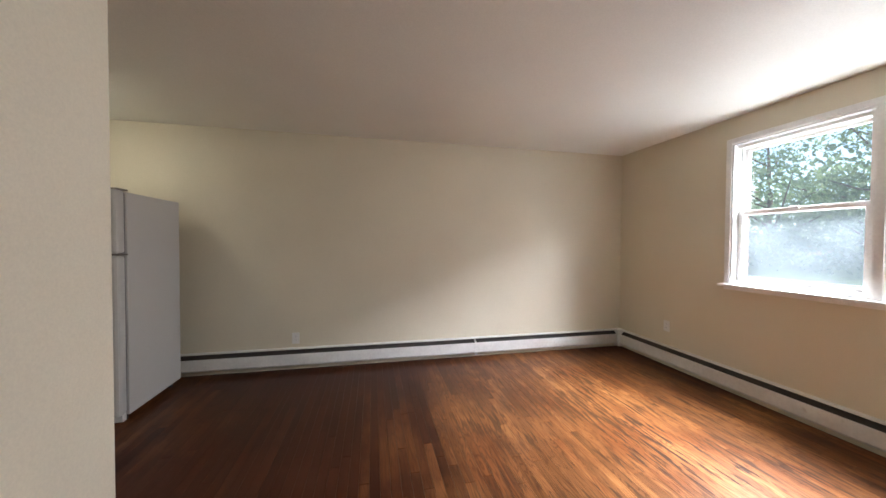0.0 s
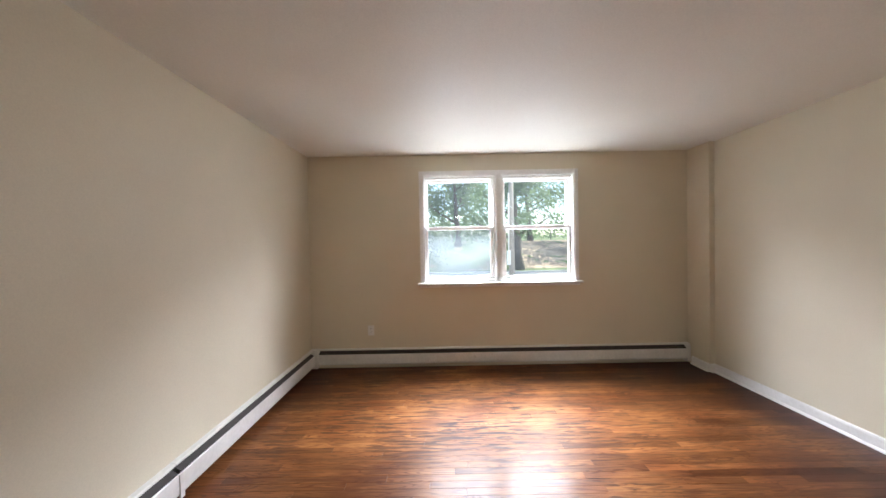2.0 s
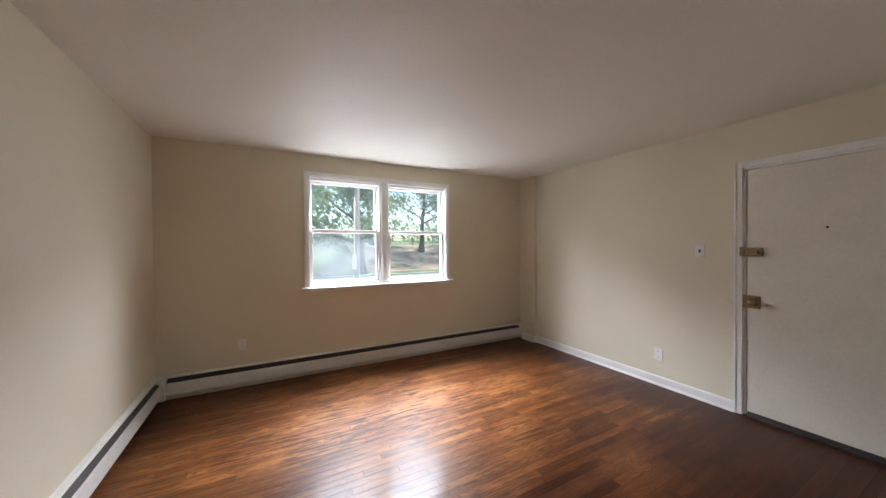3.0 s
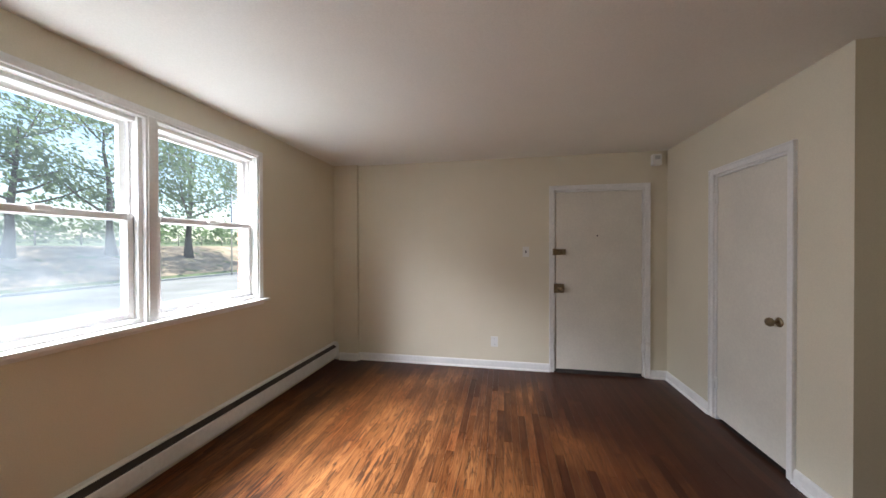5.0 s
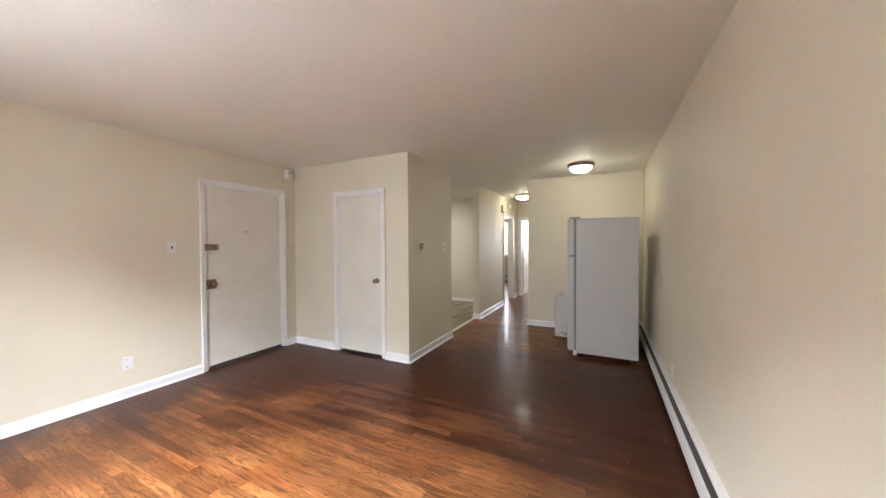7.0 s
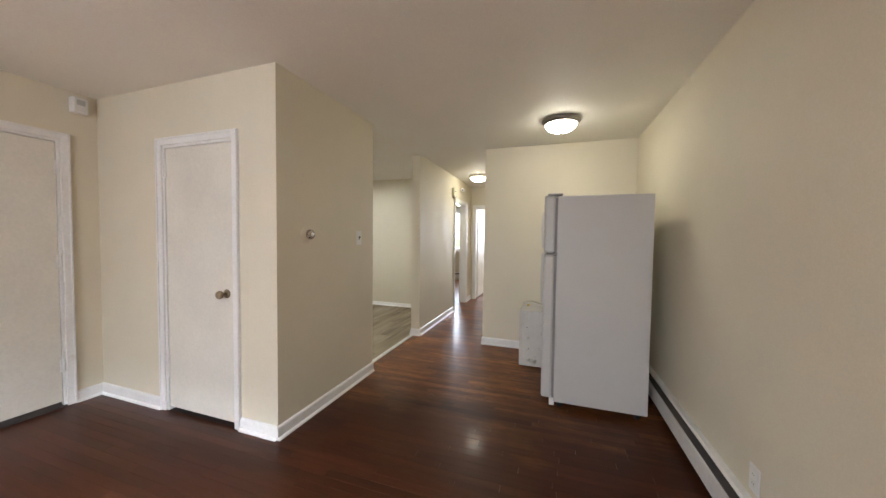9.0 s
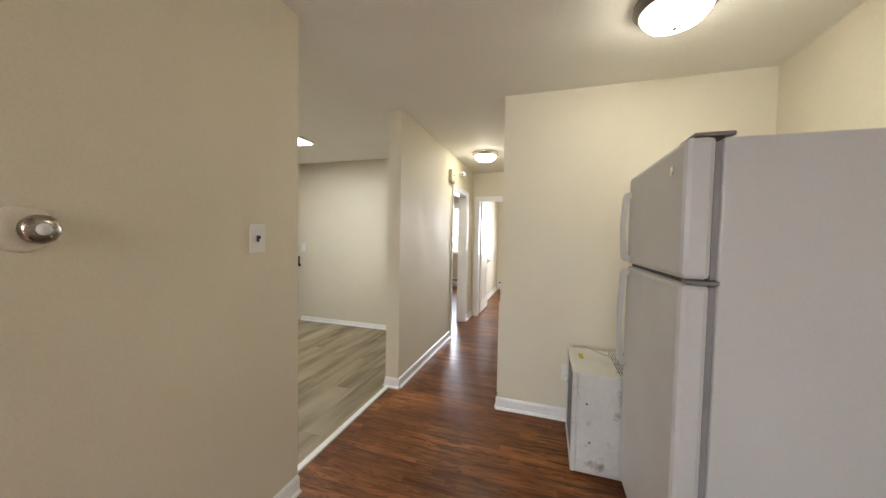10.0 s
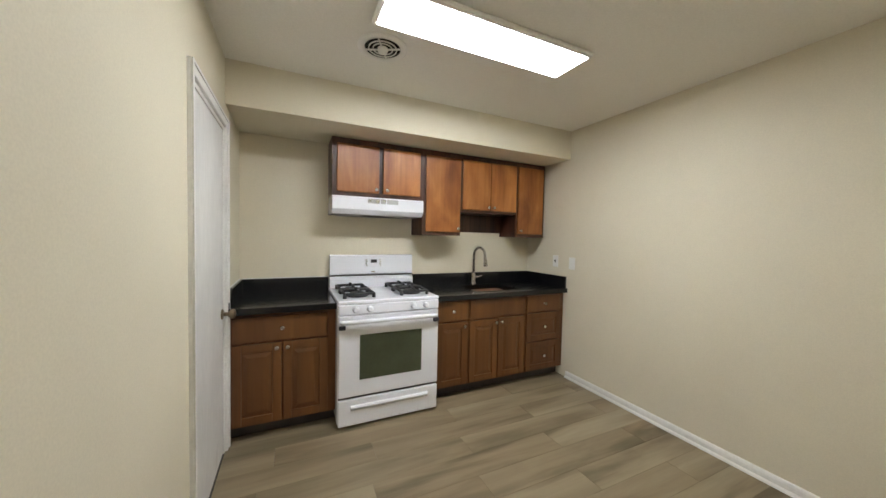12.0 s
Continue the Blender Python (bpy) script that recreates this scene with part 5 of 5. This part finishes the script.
od = part("oven_door", boxes((SX0 + 0.004, SX1 - 0.004, -1.335, -1.305, 0.228, 0.808), bevel=0.008), ENAMEL, st, "white oven door")
part("oven_window", boxes((-3.025, -2.555, -1.307, -1.3025, 0.345, 0.668), bevel=0.002), OVENGLASS, od, "dark greenish glass")
part("handle", tube(bmesh.new(), [(-2.43, -1.305, 0.765), (-2.44, -1.27, 0.77), (-2.60, -1.262, 0.772), (-2.97, -1.262, 0.772), (-3.13, -1.27, 0.77), (-3.14, -1.305, 0.765)], 0.016, 12), ENAMEL, od, "white bar handle")
for xx in (-2.455, -3.162):
    part("handle_bracket", boxes((xx, xx + 0.045, -1.306, -1.285, 0.715, 0.745), bevel=0.005), surface("navy_plastic", (0.02, 0.022, 0.04), 0.4), od, "dark plastic corner")
part("door_shadow_gap", boxes((SX0 + 0.006, SX1 - 0.006, -1.334, -1.318, 0.213, 0.227)), DARK, st, "dark gap above the drawer")
dr = part("drawer", boxes((SX0 + 0.004, SX1 - 0.004, -1.335, -1.305, 0.022, 0.21), bevel=0.008), ENAMEL, st, "white storage drawer")
bm = bmesh.new()
sweep(bm, [(-1.306, 0.168), (-1.294, 0.164), (-1.289, 0.152), (-1.296, 0.140), (-1.306, 0.128)], 0, SX0 + 0.09, SX1 - 0.09)
part("drawer_grip", bm, ENAMEL, dr)
for cx in (-2.57, -3.0):
    for cy in (-1.52, -1.77):
        part("burner", lathe(bmesh.new(), [(0.085, 0.912), (0.072, 0.919), (0.058, 0.931), (0.05, 0.938), (0.01, 0.94)], Matrix.Translation((cx, cy, 0)), 20), IRON, st, "black burner cap")
    for cy in (-1.52, -1.77):
        bm = bmesh.new()
        r, z = 0.106, 0.942
        ring = [(cx + sx * r, cy + sy * r, z) for sx, sy in ((-1, -1), (1, -1), (1, 1), (-1, 1))]
        for k in range(4):
            tube(bm, [ring[k], ring[(k + 1) % 4]], 0.0105, 6)
            x, y, _ = ring[k]
            tube(bm, [(x, y, 0.911), (x, y, z + 0.006)], [0.014, 0.012], 6)
        for k in range(4):
            a = k * math.pi / 2
            dx, dy = math.cos(a), math.sin(a)
            tube(bm, [(cx + dx * r, cy + dy * r, z), (cx + dx * 0.085, cy + dy * 0.085, z + 0.016), (cx + dx * 0.022, cy + dy * 0.022, z + 0.018)], [0.0115, 0.012, 0.009], 6)
        part("grate", bm, IRON, st, "black cast iron grate")

ve = thing("ceiling_vent", (-2.578, -0.856, H), "round white ceiling exhaust vent with dark slots", "vent")
vm = Matrix.Translation((-2.578, -0.856, H))
part("rim", lathe(bmesh.new(), [(0.140, 0), (0.139, -0.007), (0.128, -0.013), (0.102, -0.010), (0.1, -0.004)], vm, 40, False), PLASTIC, ve)
# thin disc, coloured black to imitate the unlit depth behind the slats
part("backing", lathe(bmesh.new(), [(0.1, -0.002), (0.1, -0.005)], vm, 32), VOID, ve, "black disc in place of a dark recess")
for r in (0.080, 0.057):
    part("slat", lathe(bmesh.new(), [(r, -0.007), (r, -0.013), (r - 0.0045, -0.013), (r - 0.0045, -0.007), (r, -0.007)], vm, 36, False), PLASTIC, ve)
part("hub", lathe(bmesh.new(), [(0.029, -0.005), (0.031, -0.014), (0.027, -0.026), (0.016, -0.034), (0.004, -0.036)], vm, 24), PLASTIC, ve)
for k in range(4):
    a = k * math.pi / 2 + 1.1
    part("spoke", tube(bmesh.new(), [(-2.578 + 0.028 * math.cos(a), -0.856 + 0.028 * math.sin(a), H - 0.013), (-2.578 + 0.1 * math.cos(a), -0.856 + 0.1 * math.sin(a), H - 0.011)], 0.005, 6), PLASTIC, ve)

# ---- floor pieces ----
def board_mesh(name, w, ln, th, mat):
    bm = bmesh.new()
    box(bm, -w / 2, w / 2, -ln / 2, ln / 2, -th, 0)
    bmesh.ops.bevel(bm, geom=[e for e in bm.edges if all(v.co.z > -0.001 for v in e.verts)], offset=0.0006, segments=1, affect="EDGES")
    me = bpy.data.meshes.new(name)
    bm.to_mesh(me)
    bm.free()
    me.materials.append(mat)
    return me


rng = random.Random(5)
STRIP = 0.057
LENGTHS = [0.35, 0.5, 0.65, 0.8, 1.0, 1.2, 1.5]
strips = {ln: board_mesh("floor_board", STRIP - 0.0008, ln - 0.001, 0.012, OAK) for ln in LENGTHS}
rest = bmesh.new()
near = 0
regions = [(-3.0, -0.62, 1.075, NORTH), (-0.62, EAST, SOUTH, NORTH), (-5.9, -3.0, 0.945, 2.0), (-8.9, -5.9, 0.95, NORTH), (-8.9, -4.75, -2.4, 0.95), (-3.03, -1.8, 0.985, 1.075)]
for x0, x1, y0, y1 in regions:
    x = x0
    while x < x1 - 0.002:
        w = min(STRIP, x1 - x)
        y = y0 - rng.uniform(0, 0.5)
        while y < y1:
            ln = rng.choice(LENGTHS)
            a, b = max(y, y0), min(y + ln, y1)
            whole = a == y and b == y + ln and w == STRIP
            if whole and -1.2 < x < 3.0 and 0.3 < y < 3.2 and near < 300:
                ob = new("floor_board", strips[ln])
                ob.location = (x + w / 2, y + ln / 2, 0)
                ob.parent = floor
                near += 1
            elif b - a > 0.002:
                box(rest, x + 0.0004, x + w - 0.0004, a + 0.0005, b - 0.0005, -0.012, -0.0005)
            y += ln
        x += w
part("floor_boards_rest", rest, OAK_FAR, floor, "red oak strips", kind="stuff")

kfloor = structure("kitchen_floor", boxes((-4.61, -1.74, -2.01, 0.945, -0.012, -0.006)), DARK, "grey-brown oak-look vinyl plank floor", "floor")
PW, PL = 0.182, 1.22
full = board_mesh("floor_plank", PW - 0.001, PL - 0.001, 0.006, VINYL)
row = 0
y = -2.01
while y < 0.944:
    x = -4.61 - ((row * 0.47) % 1.0) * PL
    w = min(PW, 0.945 - y)
    while x < -1.741:
        a, b = max(x, -4.61), min(x + PL, -1.74)
        if b - a > 0.02 and w > 0.01:
            if b - a > PL - 0.001 and w == PW:
                ob = new("floor_plank", full)
                ob.rotation_euler = (0, 0, radians(90))
            else:
                ob = new("floor_plank", board_mesh("floor_plank", b - a - 0.001, w - 0.001, 0.006, VINYL))
            ob.location = ((a + b) / 2, y + w / 2, 0)
            ob.parent = kfloor
        x += PL
    y += PW
    row += 1
